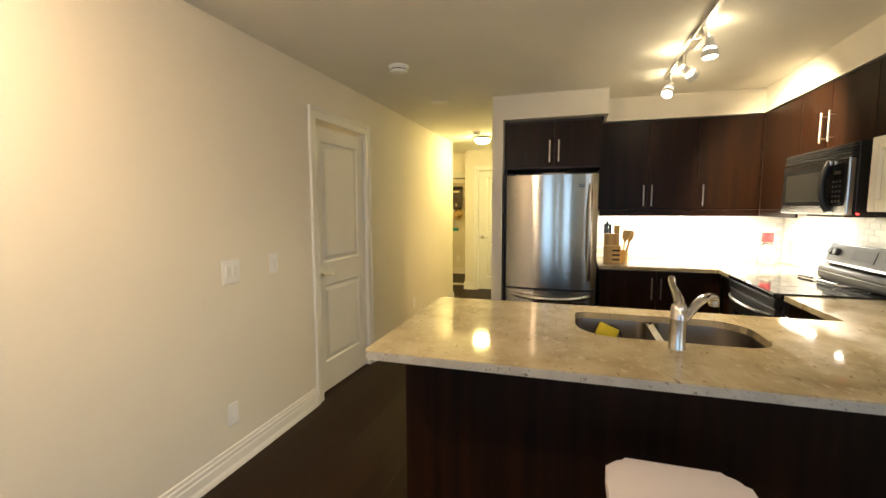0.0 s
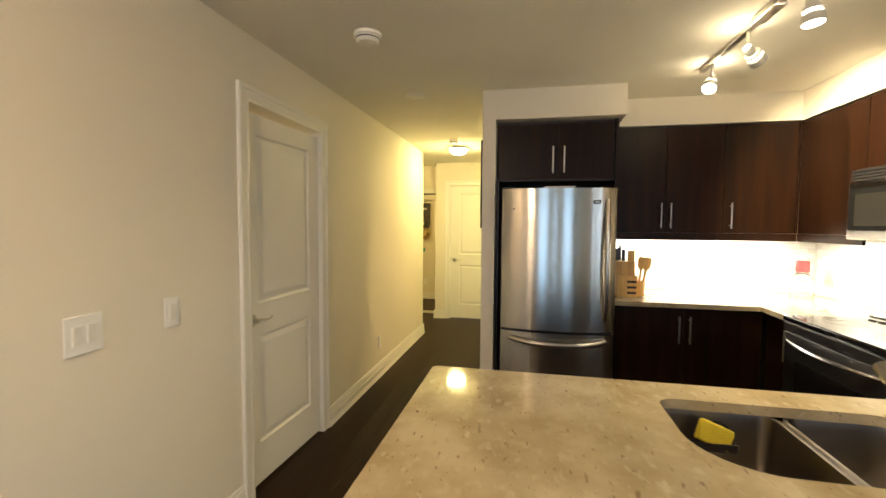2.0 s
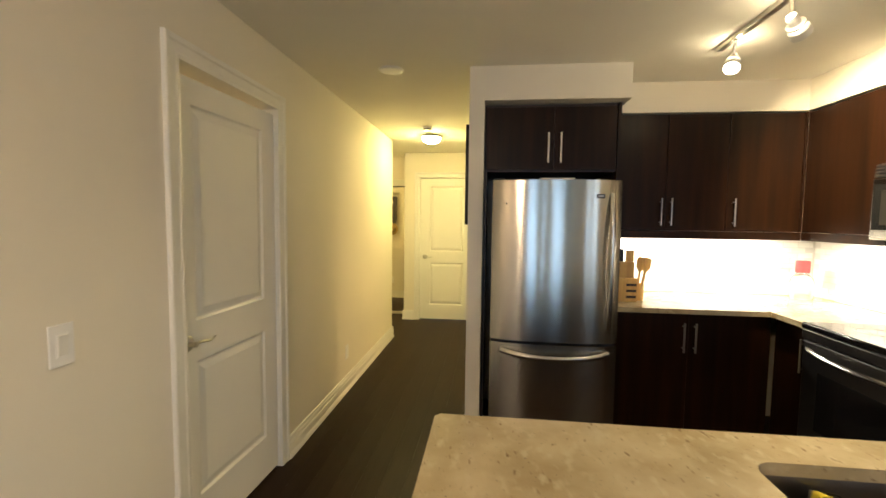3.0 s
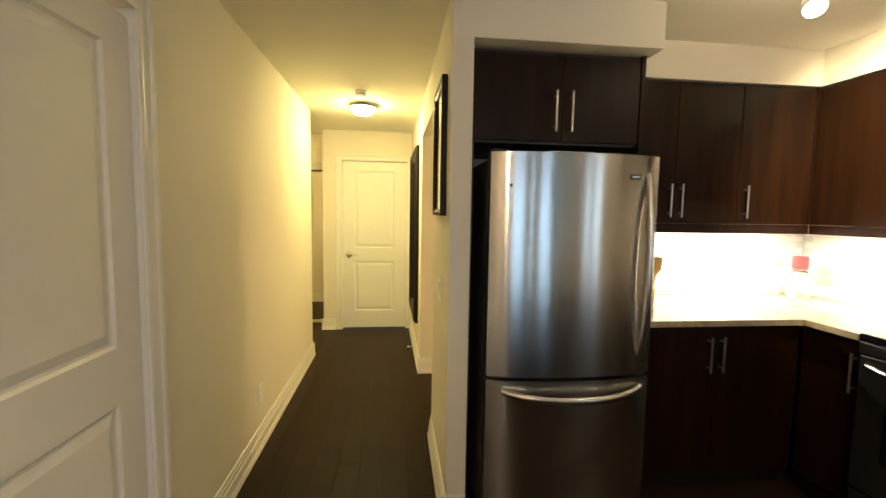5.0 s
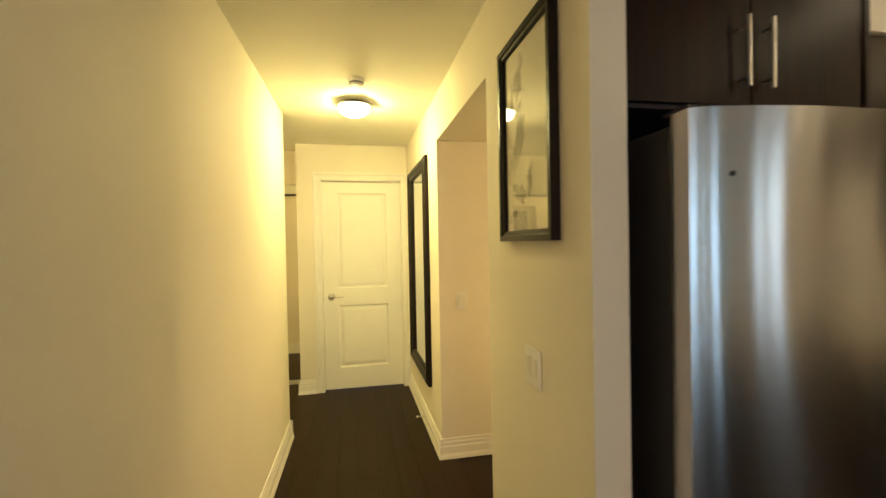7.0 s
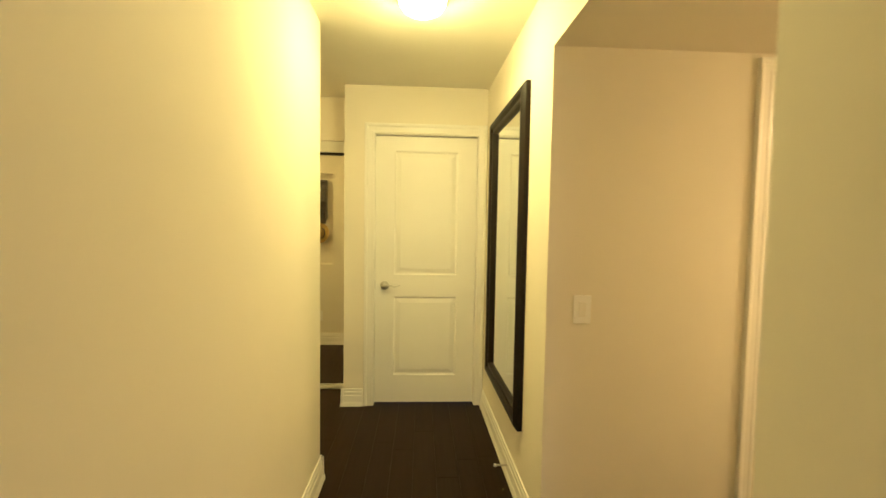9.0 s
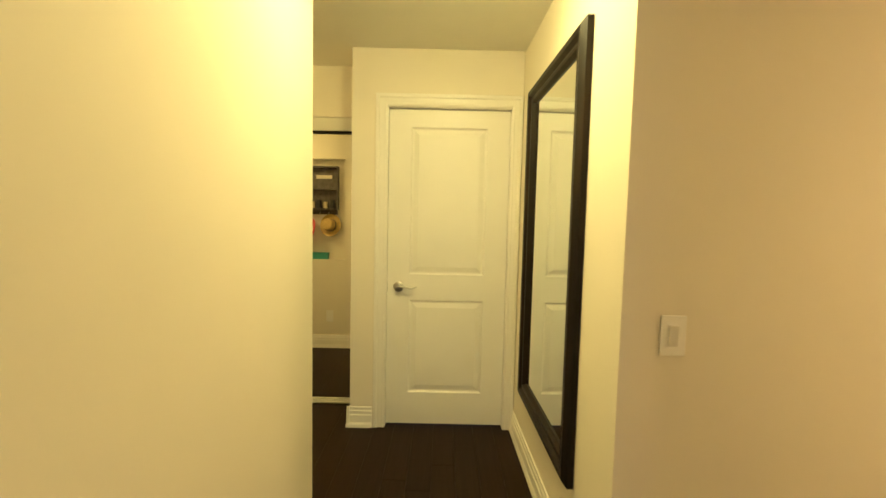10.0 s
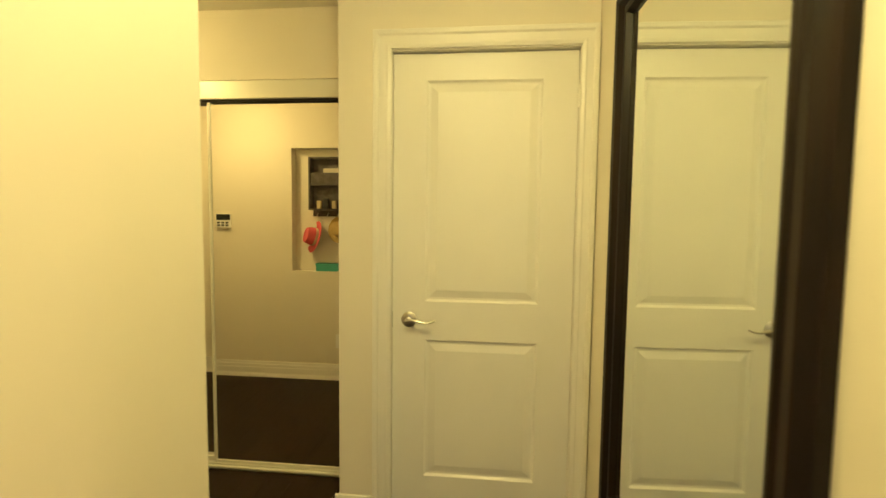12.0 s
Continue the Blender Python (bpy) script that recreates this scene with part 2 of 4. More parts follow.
def sweep(bm, pts, rx, ry=None, seg=10, up=(0, 0, 1), taper=None):
    """a tube of elliptical section along points"""
    pts = [Vector(p) for p in pts]
    ry = rx if ry is None else ry
    rings = []
    for i, p in enumerate(pts):
        d = (pts[min(i + 1, len(pts) - 1)] - pts[max(i - 1, 0)]).normalized()
        a = d.cross(Vector(up))
        a = a.normalized() if a.length > 1e-4 else Vector((1, 0, 0))
        c = a.cross(d).normalized()
        s = 1 if taper is None else taper(i / (len(pts) - 1))
        rings.append([bm.verts.new(p + a * rx * s * math.cos(2 * math.pi * k / seg) + c * ry * s * math.sin(2 * math.pi * k / seg)) for k in range(seg)])
    for a, c in zip(rings, rings[1:]):
        for k in range(seg):
            bm.faces.new((a[k], a[(k + 1) % seg], c[(k + 1) % seg], c[k]))
    bm.faces.new(rings[0])
    bm.faces.new(rings[-1])
    return bm


def bez(p0, p1, p2, p3, n=12):
    p0, p1, p2, p3 = map(Vector, (p0, p1, p2, p3))
    return [p0 * (1 - t) ** 3 + 3 * p1 * t * (1 - t) ** 2 + 3 * p2 * t * t * (1 - t) + p3 * t ** 3 for t in (i / n for i in range(n + 1))]


def prism(bm, outline, z0, z1):
    lo = [bm.verts.new((x, y, z0)) for x, y in outline]
    hi = [bm.verts.new((x, y, z1)) for x, y in outline]
    bm.faces.new(lo), bm.faces.new(hi)
    for i in range(len(lo)):
        j = (i + 1) % len(lo)
        bm.faces.new((lo[i], lo[j], hi[j], hi[i]))
    return bm


BASE_PROFILE = [(0, 0), (0.025, 0), (0.022, 0.018), (0.016, 0.034), (0.014, 0.078), (0.0105, 0.084), (0.0105, 0.104), (0.0065, 0.112), (0.006, 0.128), (0, 0.132)]


def baseboard(name, p, q, nrm):
    """p, q: ends on the wall line; nrm: away from the wall"""
    bm = bmesh.new()
    ends = [[bm.verts.new((e[0] + nrm[0] * d, e[1] + nrm[1] * d, z)) for d, z in BASE_PROFILE] for e in (p, q)]
    k = len(BASE_PROFILE)
    for i in range(k):
        bm.faces.new((ends[0][i], ends[0][(i + 1) % k], ends[1][(i + 1) % k], ends[1][i]))
    bm.faces.new(ends[0]), bm.faces.new(ends[1])
    return tagged(part(name, bm, M_trim), "white painted stepped wooden baseboard along the wall", "baseboard", kind="structure")


CASE_PROFILE = [(0, 0), (0.010, 0), (0.013, 0.012), (0.011, 0.02), (0.012, 0.045), (0.018, 0.052), (0.019, 0.066), (0.015, 0.07), (0, 0.07)]


def casing(name, axis, face, a0, a1, head, out, parent, width=0.07, sides=(True, True, True), right_w=None):
    """a moulded frame round an opening a0..a1 in a wall face; axis: the wall's running axis; out: +1/-1 way out of the face"""
    s = width / 0.07

    def P(a, d, z):
        return (face + out * d, a, z) if axis == "y" else (a, face + out * d, z)

    def run(nm, e0, e1):
        bm = bmesh.new()
        r0 = [bm.verts.new(P(*f)) for f in e0]
        r1 = [bm.verts.new(P(*f)) for f in e1]
        k = len(r0)
        for i in range(k):
            bm.faces.new((r0[i], r0[(i + 1) % k], r1[(i + 1) % k], r1[i]))
        bm.faces.new(r0), bm.faces.new(r1)
        part(nm, bm, M_trim, parent)

    rs = s if right_w is None else right_w / 0.07
    if sides[0]: run("side_casing", [(a0 - w * s, d, 0) for d, w in CASE_PROFILE], [(a0 - w * s, d, head + w * s) for d, w in CASE_PROFILE])
    if sides[1]: run("side_casing", [(a1 + w * rs, d, 0) for d, w in CASE_PROFILE], [(a1 + w * rs, d, head + w * s) for d, w in CASE_PROFILE])
    if sides[2]: run("head_casing", [(a0 - w * s, d, head + w * s) for d, w in CASE_PROFILE], [(a1 + w * rs, d, head + w * s) for d, w in CASE_PROFILE])


def leaf_mesh(w, h, t, mx, panels, m):
    """a moulded two-panel leaf: x 0..w, z 0..h, face at y=0, turned by m. panels: (z0, z1)"""
    bm = bmesh.new()
    zs = sorted({0, h, *[z for p in panels for z in p]})
    xs = [0, mx, w - mx, w]

    def quad(a):
        bm.faces.new([bm.verts.new(v) for v in a])

    for side, sg in ((0.0, 1), (t, -1)):
        for i in range(3):
            for z0, z1 in zip(zs, zs[1:]):
                x0, x1 = xs[i], xs[i + 1]
                if i == 1 and any(abs(z0 - p[0]) < 1e-6 for p in panels):
                    steps = [(0, 0), (0.009, 0.009), (0.018, 0.010), (0.048, 0.002), (0.052, 0.002)]
                    rects = [[(x0 + k, side + sg * d, z0 + k), (x1 - k, side + sg * d, z0 + k), (x1 - k, side + sg * d, z1 - k), (x0 + k, side + sg * d, z1 - k)] for k, d in steps]
                    for a, c in zip(rects, rects[1:]):
                        for j in range(4):
                            quad((a[j], a[(j + 1) % 4], c[(j + 1) % 4], c[j]))
                    quad(rects[-1])
                else:
                    quad(((x0, side, z0), (x1, side, z0), (x1, side, z1), (x0, side, z1)))
    for a, c in (((0, 0), (w, 0)), ((w, 0), (w, h)), ((w, h), (0, h)), ((0, h), (0, 0))):
        quad(((a[0], 0, a[1]), (c[0], 0, c[1]), (c[0], t, c[1]), (a[0], t, a[1])))
    bmesh.ops.remove_doubles(bm, verts=bm.verts, dist=0.0003)
    bmesh.ops.transform(bm, matrix=m, verts=bm.verts)
    return bm


def lever(parent, m, flip=1):
    """a lever handle; m: rose centre, y=-1 is out of the leaf, lever towards +x*flip"""
    bm = bmesh.new()
    lathe(bm, [(0, 0), (0.033, 0), (0.033, 0.006), (0.027, 0.011), (0.013, 0.013), (0.012, 0.045), (0, 0.047)], pose(0, 0, 0, 90))
    bmesh.ops.transform(bm, matrix=m, verts=bm.verts)
    h = part("handle_rose", bm, M_nickel, parent, smooth=True)
    bm = bmesh.new()
    f = flip
    sweep(bm, [m @ p for p in bez((-0.01 * f, -0.042, 0), (0.05 * f, -0.045, 0.016), (0.07 * f, -0.045, -0.022), (0.118 * f, -0.042, 0.006), 14)], 0.009, 0.007, taper=lambda u: 1.0 - 0.45 * u)
    part("lever", bm, M_nickel, parent, "satin nickel lever", smooth=True)


def bar_pull(parent, a, b, off):
    """a straight bar pull from a to b, standing off by the vector off"""
    bm = bmesh.new()
    a, b, off = Vector(a), Vector(b), Vector(off)
    d = (b - a).normalized()
    rod(bm, a + off - d * 0.012, b + off + d * 0.012, 0.006, seg=12)
    rod(bm, a + d * 0.012, a + d * 0.012 + off, 0.0045, seg=8)
    rod(bm, b - d * 0.012, b - d * 0.012 + off, 0.0045, seg=8)
    part("handle", bm, M_nickel, parent, "brushed nickel bar handle", smooth=True)


def structure(name, boxes, material, label, category):
    bm = bmesh.new()
    for d in boxes: box(bm, *d)
    return tagged(part(name, bm, material), label, category, kind="structure")


# ---------------------------------------------------------------- setting
H = 2.39          # ceiling
XL = -1.502       # hall, left wall
XR = -0.452       # right wall beside the fridge
XF = -0.462       # right wall at the alcove corner; it runs slightly askew
XG = -0.492       # the same wall at the far end of the hall
YA, ZA = 5.478, 2.092  # alcove: back wall and dropped ceiling
YF = 6.975        # hall, far wall
YM = 7.33         # closet mirror
YB, XK = 4.33, 2.05   # kitchen, back and side walls
CT = 0.93         # worktop
white = "warm white painted plaster wall"
structure("wall_left", [(XL - 0.12, XL, -4.6, 2.455, 0, H), (XL - 0.12, XL, 2.455, 3.232, 2.066, H), (XL - 0.12, XL, 3.232, 5.88, 0, H)], M_wall, white + " with a door opening", "wall")
NX0, NX1, NZ0, NZ1 = -2.53, -1.97, 0.915, 1.935
structure("wall_foyer", [(-3.8, NX0, 5.88, 6.02, 0, H), (NX1, XL, 5.88, 6.02, 0, H), (NX0, NX1, 5.88, 6.02, 0, NZ0), (NX0, NX1, 5.88, 6.02, NZ1, H), (NX0, NX1, 5.88, 5.935, NZ0, NZ1)], M_wall, white + " with a shallow niche", "wall")
structure("wall_bedroom", [(-3.92, -3.8, 0.4, 5.88, 0, H), (-3.8, XL - 0.12, 0.4, 0.5, 0, H)], M_wall, white + " of the bedroom", "wall")
structure("wall_entry", [(-3.92, -3.8, 5.88, 8.1, 0, H)], M_wall, white + " closing the foyer", "wall")
structure("wall_far", [(-1.55, -1.335, YF, YF + 0.12, 0, H), (-0.55, XG, YF, YF + 0.12, 0, H), (-1.335, -0.55, YF, YF + 0.12, 2.05, H), (-1.55, -1.43, YF + 0.12, 8.0, 0, H)], M_wall, white + " at the end of the hall", "wall")
structure("wall_closet", [(-3.8, -1.55, YM - 0.02, YM + 0.08, 2.045, H), (-3.8, -1.43, 8.0, 8.1, 0, H)], M_wall, white + " above the mirrored closet", "wall")
bm = prism(bmesh.new(), [(XF, YA), (XF + 0.12, YA), (XF + 0.12, YF + 0.12), (XG, YF + 0.12)], 0, H)
for d in ((XF + 0.12, 0.433, YA, YA + 0.12, 0, H), (0.433, 1.213, YA, YA + 0.12, 2.02, H), (1.213, 2.3, YA, YA + 0.12, 0, H)): box(bm, *d)
tagged(part("wall_right", bm, M_wall), white + " round the alcove corner", "wall", kind="structure")
tagged(part("wall_alcove_head", prism(bmesh.new(), [(XR, 4.395), (2.2, 4.395), (2.2, YA), (XF, YA)], ZA, H), M_wall), "white painted dropped ceiling of the alcove", "wall", kind="structure")
structure("wall_fridge_side", [(XR, -0.36, 3.605, 4.395, 0, H)], M_wall, white + " ending beside the fridge", "wall")
structure("wall_kitchen_back", [(-0.36, XK + 0.12, YB, 4.395, 0, H)], M_wall, white + " behind the kitchen", "wall")
structure("wall_kitchen_side", [(XK, XK + 0.12, -4.6, -0.9, 0, H), (XK, XK + 0.12, 0.5, YB, 0, H), (XK, XK + 0.12, -0.9, 0.5, 0, 0.5), (XK, XK + 0.12, -0.9, 0.5, 2.25, H)], M_wall, white + " beside the kitchen", "wall")
structure("wall_alcove_end", [(2.2, 2.3, 4.33, YA, 0, H)], M_wall, white + " closing the alcove", "wall")
structure("wall_side_room", [(2.2, 2.3, YA + 0.12, 8.0, 0, H), (-0.36, 2.2, 7.9, 8.0, 0, H)], M_wall, white + " of the side room", "wall")
structure("wall_window", [(XL, -1.2, -4.72, -4.6, 0, H), (1.8, XK, -4.72, -4.6, 0, H), (-1.2, 1.8, -4.72, -4.6, 0, 0.4), (-1.2, 1.8, -4.72, -4.6, 2.3, H)], M_wall, white + " with a wide window", "wall")
structure("bulkhead_fridge", [(-0.36, 0.504, 3.605, YB, 2.187, H)], M_wall, "white painted bulkhead above the fridge cabinet", "bulkhead")
structure("bulkhead_cabinets", [(0.504, XK, 3.995, YB, 2.19, H), (1.725, XK, 1.6, 3.995, 2.19, H)], M_wall, "white painted bulkhead above the wall cabinets", "bulkhead")
structure("ceiling", [(-3.92, 2.3, -4.72, 8.1, H, H + 0.1)], M_ceil, "off-white stippled ceiling", "ceiling")
floor = structure("floor", [(-3.92, XR + 0.1, -4.72, 8.1, -0.1, -0.006), (XR + 0.1, 2.3, -4.72, 5.52, -0.1, -0.006)], M_sub, "dark stained hardwood plank floor", "floor")
structure("carpet", [(XR + 0.1, 2.3, 5.52, 8.1, -0.1, 0.004)], M_carpet, "beige carpet of the side room", "carpet")

baseboard("baseboard", (XL, -4.6), (XL, 2.385), (1, 0))
baseboard("baseboard", (XL, 3.30), (XL, 6.039), (1, 0))
baseboard("baseboard", (XL + 0.019, 6.02), (-3.8, 6.02), (0, 1))
baseboard("baseboard", (-1.569, YF), (-1.405, YF), (0, -1))
baseboard("baseboard", (-1.55, YF - 0.019), (-1.55, 7.31), (-1, 0))
baseboard("baseboard", (XF + 0.0004, YA - 0.019), (XG, YF), (-1, 0))
baseboard("baseboard", (XF - 0.019, YA), (0.378, YA), (0, -1))
baseboard("baseboard", (XR, 3.586), (XR, 4.395), (-1, 0))
baseboard("baseboard", (XR - 0.019, 3.605), (-0.36, 3.605), (0, -1))

# window behind the walker
win = thing("window_1", (0.3, -4.66, 0.4), "wide white framed window with a grey sill", "window", kind="structure")
for x in (-1.2, -0.23, 0.75, 1.74): B("window_frame", (x, x + 0.06, -4.70, -4.64, 0.4, 2.3), M_trim, win)
for z in (0.4, 2.24): B("window_rail", (-1.14, 1.74, -4.695, -4.645, z, z + 0.06), M_trim, win)

win = thing("window_2", (XK + 0.06, -0.2, 0.5), "white framed window in the side wall", "window", kind="structure")
for y in (-0.9, -0.23, 0.44): B("window_frame", (XK + 0.03, XK + 0.09, y, y + 0.06, 0.5, 2.25), M_trim, win)
for z in (0.5, 2.19): B("window_rail", (XK + 0.035, XK + 0.085, -0.84, 0.44, z, z + 0.06), M_trim, win)


# doors
def jamb(parent, axis, a0, a1, head, f0, f1):
    """lining of an opening between faces f0 and f1"""
    for d in ((a0, a0 + 0.012, 0, head), (a1 - 0.012, a1, 0, head), (a0 + 0.012, a1 - 0.012, head - 0.012, head)):
        if axis == "x": B("jamb", (d[0], d[1], f0, f1, d[2], d[3]), M_trim, parent)
        else: B("jamb", (f0, f1, d[0], d[1], d[2], d[3]), M_trim, parent)


d1 = thing("door_1", (XL, 2.85, 0), "white moulded two-panel door standing slightly ajar, with lever handle", "door", kind="structure")
casing("casing", "y", XL, 2.467, 3.220, 2.054, 1, d1, 0.080)
jamb(d1, "y", 2.455, 3.232, 2.066, XL - 0.12, XL - 0.001)
m1 = Matrix.Translation((XL - 0.044, 2.471, 0.016)) @ pose(0, 0, 0, 0, 0, 87.9)
part("leaf", leaf_mesh(0.745, 2.006, 0.038, 0.115, [(0.225, 0.822), (1.0, 1.90)], m1), M_door, d1)
lever(d1, m1 @ Matrix.Translation((0.06, 0, 0.915)))
d2 = thing("door_2", (-0.94, YF, 0), "white moulded two-panel closet door, closed, with nickel lever", "door", kind="structure")
casing("casing", "x", YF, -1.325, -0.56, 2.043, -1, d2, 0.075, right_w=0.066)
jamb(d2, "x", -1.335, -0.55, 2.05, YF + 0.001, YF + 0.115)
m2 = Matrix.Translation((-1.321, YF + 0.03, 0.012))
part("leaf", leaf_mesh(0.757, 2.022, 0.038, 0.14, [(0.21, 0.818), (0.985, 1.912)], m2), M_door, d2)
lever(d2, m2 @ Matrix.Translation((0.072, 0, 0.905)))
B("latch", (-1.3235, -1.3195, YF + 0.028, YF + 0.05, 0.88, 0.95), M_nickel, d2)
for z in (0.25, 1.85):
    part("hinge", rod(bmesh.new(), (-0.562, YF + 0.024, z - 0.045), (-0.562, YF + 0.024, z + 0.045), 0.006), M_trim, d2)
d3 = thing("door_3", (0.82, YA, 0), "white moulded two-panel door standing open into the room", "door", kind="structure")
casing("casing", "x", YA, 0.445, 1.201, 2.008, -1, d3, 0.065)
jamb(d3, "x", 0.433, 1.213, 2.02, YA + 0.001, YA + 0.115)
m3 = Matrix.Translation((1.095, 6.36, 0.012)) @ pose(0, 0, 0, 0, 0, -82.5)
part("leaf", leaf_mesh(0.765, 1.99, 0.036, 0.14, [(0.21, 0.818), (0.985, 1.885)], m3), M_door, d3)

# ---------------------------------------------------------------- closet with sliding mirrors
cl = thing("sliding_mirror_closet", (-2.4, YM, 0), "sliding mirrored closet doors in white aluminium track", "closet")
B("top_fascia", (-3.8, -1.552, YM - 0.03, YM - 0.012, 1.95, 2.04), M_alu, cl, "cream aluminium top track", bev=0.003)
B("top_channel", (-3.8, -1.552, YM - 0.01, YM + 0.06, 1.94, 2.04), M_black, cl)
bm = bmesh.new()
for y in (-0.035, -0.005, 0.03): box(bm, -3.8, -1.552, YM + y, YM + y + 0.008, 0.0, 0.016)
box(bm, -3.8, -1.552, YM - 0.035, YM + 0.038, 0.0, 0.006)
part("floor_track", bm, M_alu, cl)
for x0, x1, y in ((-2.37, -1.556, 0.0), (-3.2, -2.34, 0.03)):
    pan = B("mirror_panel", (x0 + 0.012, x1 - 0.004, YM + y, YM + y + 0.005, 0.03, 1.93), M_closet_mirror, cl, "silvered mirror")
    B("stile", (x0, x0 + 0.013, YM + y - 0.006, YM + y + 0.02, 0.02, 1.94), M_alu, cl)
    B("bottom_rail", (x0 + 0.013, x1, YM + y - 0.004, YM + y + 0.02, 0.018, 0.034), M_alu, cl)

# ---------------------------------------------------------------- kitchen units
pulls = "brushed nickel bar pulls"


def door_front(cab, x0, x1, z0, z1, face, axis, pull=None, t=0.019):
    """a slab door; axis 'y': it faces -y at y=face; axis 'x': it faces -x at x=face. pull: (run position, z0, z1)"""
    g = 0.0016
    dims = (x0 + g, x1 - g, face, face + t, z0 + g, z1 - g) if axis == "y" else (face, face + t, x0 + g, x1 - g, z0 + g, z1 - g)
    d = B("cabinet_door", dims, M_wood, cab, bev=0.0012)
    if pull:
        p, a, c = pull
        if axis == "y": bar_pull(d, (p, face, a), (p, face, c), (0, -0.03, 0))
        else: bar_pull(d, (face, p, a), (face, p, c), (-0.03, 0, 0))
    return d


def cabinet(name, label, dims, group):
    cab = thing(name, ((dims[0] + dims[1]) / 2, (dims[2] + dims[3]) / 2, dims[4]), label, "cabinet", group)
    B("body", dims, M_wood_in, cab)
    return cab


WG, LG = "wall cabinets", "base cabinets"
dark = "dark espresso wood "
c = cabinet("fridge_cabinet", dark + "cabinet above the fridge with two doors", (-0.355, 0.455, 3.715, YB - 0.003, 1.765, 2.183), WG)
door_front(c, -0.35, 0.075, 1.775, 2.165, 3.695, "y", (0.038, 1.83, 1.99))
door_front(c, 0.075, 0.452, 1.775, 2.165, 3.695, "y", (0.114, 1.83, 1.99))
B("side_panel", (0.455, 0.474, 3.69, YB - 0.003, 1.40, 2.183), M_wood, c)
B("side_panel", (-0.357, -0.338, 3.69, YB - 0.003, 0.0, 1.764), M_wood_in, c)
c = cabinet("wall_cabinet", dark + "wall cabinet with a pair of slab doors", (0.476, 1.262, 4.031, YB - 0.003, 1.40, 2.186), WG)
door_front(c, 0.478, 0.873, 1.40, 2.18, 4.012, "y", (0.84, 1.445, 1.607))
door_front(c, 0.873, 1.262, 1.40, 2.18, 4.012, "y", (0.906, 1.445, 1.607))
c = cabinet("wall_cabinet", dark + "corner wall cabinet with one slab door", (1.264, 1.72, 4.031, YB - 0.003, 1.40, 2.186), WG)
door_front(c, 1.264, 1.72, 1.40, 2.18, 4.012, "y", (1.307, 1.445, 1.607))
c = cabinet("wall_cabinet", dark + "wall cabinet beside the microwave with plain front", (1.756, XK - 0.003, 3.40, 4.03, 1.40, 2.186), WG)
door_front(c, 3.402, 4.008, 1.40, 2.18, 1.737, "x")
c = cabinet("wall_cabinet", dark + "short cabinet above the microwave with two doors", (1.756, XK - 0.003, 2.62, 3.398, 1.775, 2.186), WG)
door_front(c, 3.04, 3.398, 1.78, 2.18, 1.737, "x", (3.087, 1.83, 1.99))
door_front(c, 2.62, 3.04, 1.78, 2.18, 1.737, "x", (2.995, 1.83, 1.99))
c = cabinet("wall_cabinet", dark + "wall cabinet past the microwave", (1.756, XK - 0.003, 1.75, 2.618, 1.775, 2.186), WG)
door_front(c, 2.185, 2.618, 1.78, 2.18, 1.737, "x", (2.22, 1.83, 1.99))
door_front(c, 1.752, 2.185, 1.78, 2.18, 1.737, "x", (2.15, 1.83, 1.99))
B("corner_filler", (1.721, 1.7365, 4.0095, 4.03, 1.40, 2.186), M_wood, c)
v = thing("light_valance", (1.1, 4.02, 1.36), "dark espresso wood valance hiding the strip lights", "valance")
B("back_valance", (0.476, 1.737, 4.014, 4.03, 1.345, 1.398), M_wood, v)
B("side_valance", (1.739, 1.755, 3.40, 4.012, 1.345, 1.398), M_wood, v)
s = thing("strip_lamp", (1.12, 4.2, 1.37), "slim white strip lamp under the wall cabinets", "lamp")
B("housing", (0.54, 1.70, 4.17, 4.23, 1.358, 1.398), M_white_metal, s, bev=0.004)
s = thing("strip_lamp", (1.92, 3.68, 1.37), "short slim white strip lamp under a cabinet", "lamp")
B("housing", (1.89, 1.95, 3.42, 3.94, 1.358, 1.398), M_white_metal, s, bev=0.004)

# base cabinets
c = cabinet("base_cabinet", dark + "base cabinet with a pair of doors", (0.476, 1.40, 3.715, YB - 0.003, 0.1, CT - 0.032), LG)
door_front(c, 0.478, 0.925, 0.105, 0.89, 3.695, "y", (0.890, 0.665, 0.825))
door_front(c, 0.925, 1.40, 0.105, 0.89, 3.695, "y", (0.958, 0.665, 0.825))
B("toe_kick", (0.476, 1.40, 3.76, 3.775, 0, 0.1), M_black, c)
c = cabinet("base_cabinet", dark + "corner base cabinet beside the range", (1.44, XK - 0.003, 3.39, 3.712, 0.1, CT - 0.032), LG)
door_front(c, 3.392, 3.69, 0.105, 0.89, 1.421, "x", (3.43, 0.65, 0.813))
B("toe_kick", (1.48, 1.495, 3.39, 3.712, 0, 0.1), M_black, c)
c = cabinet("base_cabinet", dark + "base cabinet between range and peninsula", (1.44, XK - 0.003, 2.05, 2.61, 0.1, CT - 0.032), LG)
door_front(c, 2.06, 2.61, 0.105, 0.89, 1.421, "x", (2.56, 0.65, 0.813))
B("toe_kick", (1.48, 1.495, 2.05, 2.61, 0, 0.1), M_black, c)
PX, PY = -0.405, 1.42
c = thing("peninsula_cabinet", (0.8, 1.7, 0), "dark espresso wood peninsula base with plain back panel", "cabinet", LG)
bm = bmesh.new()
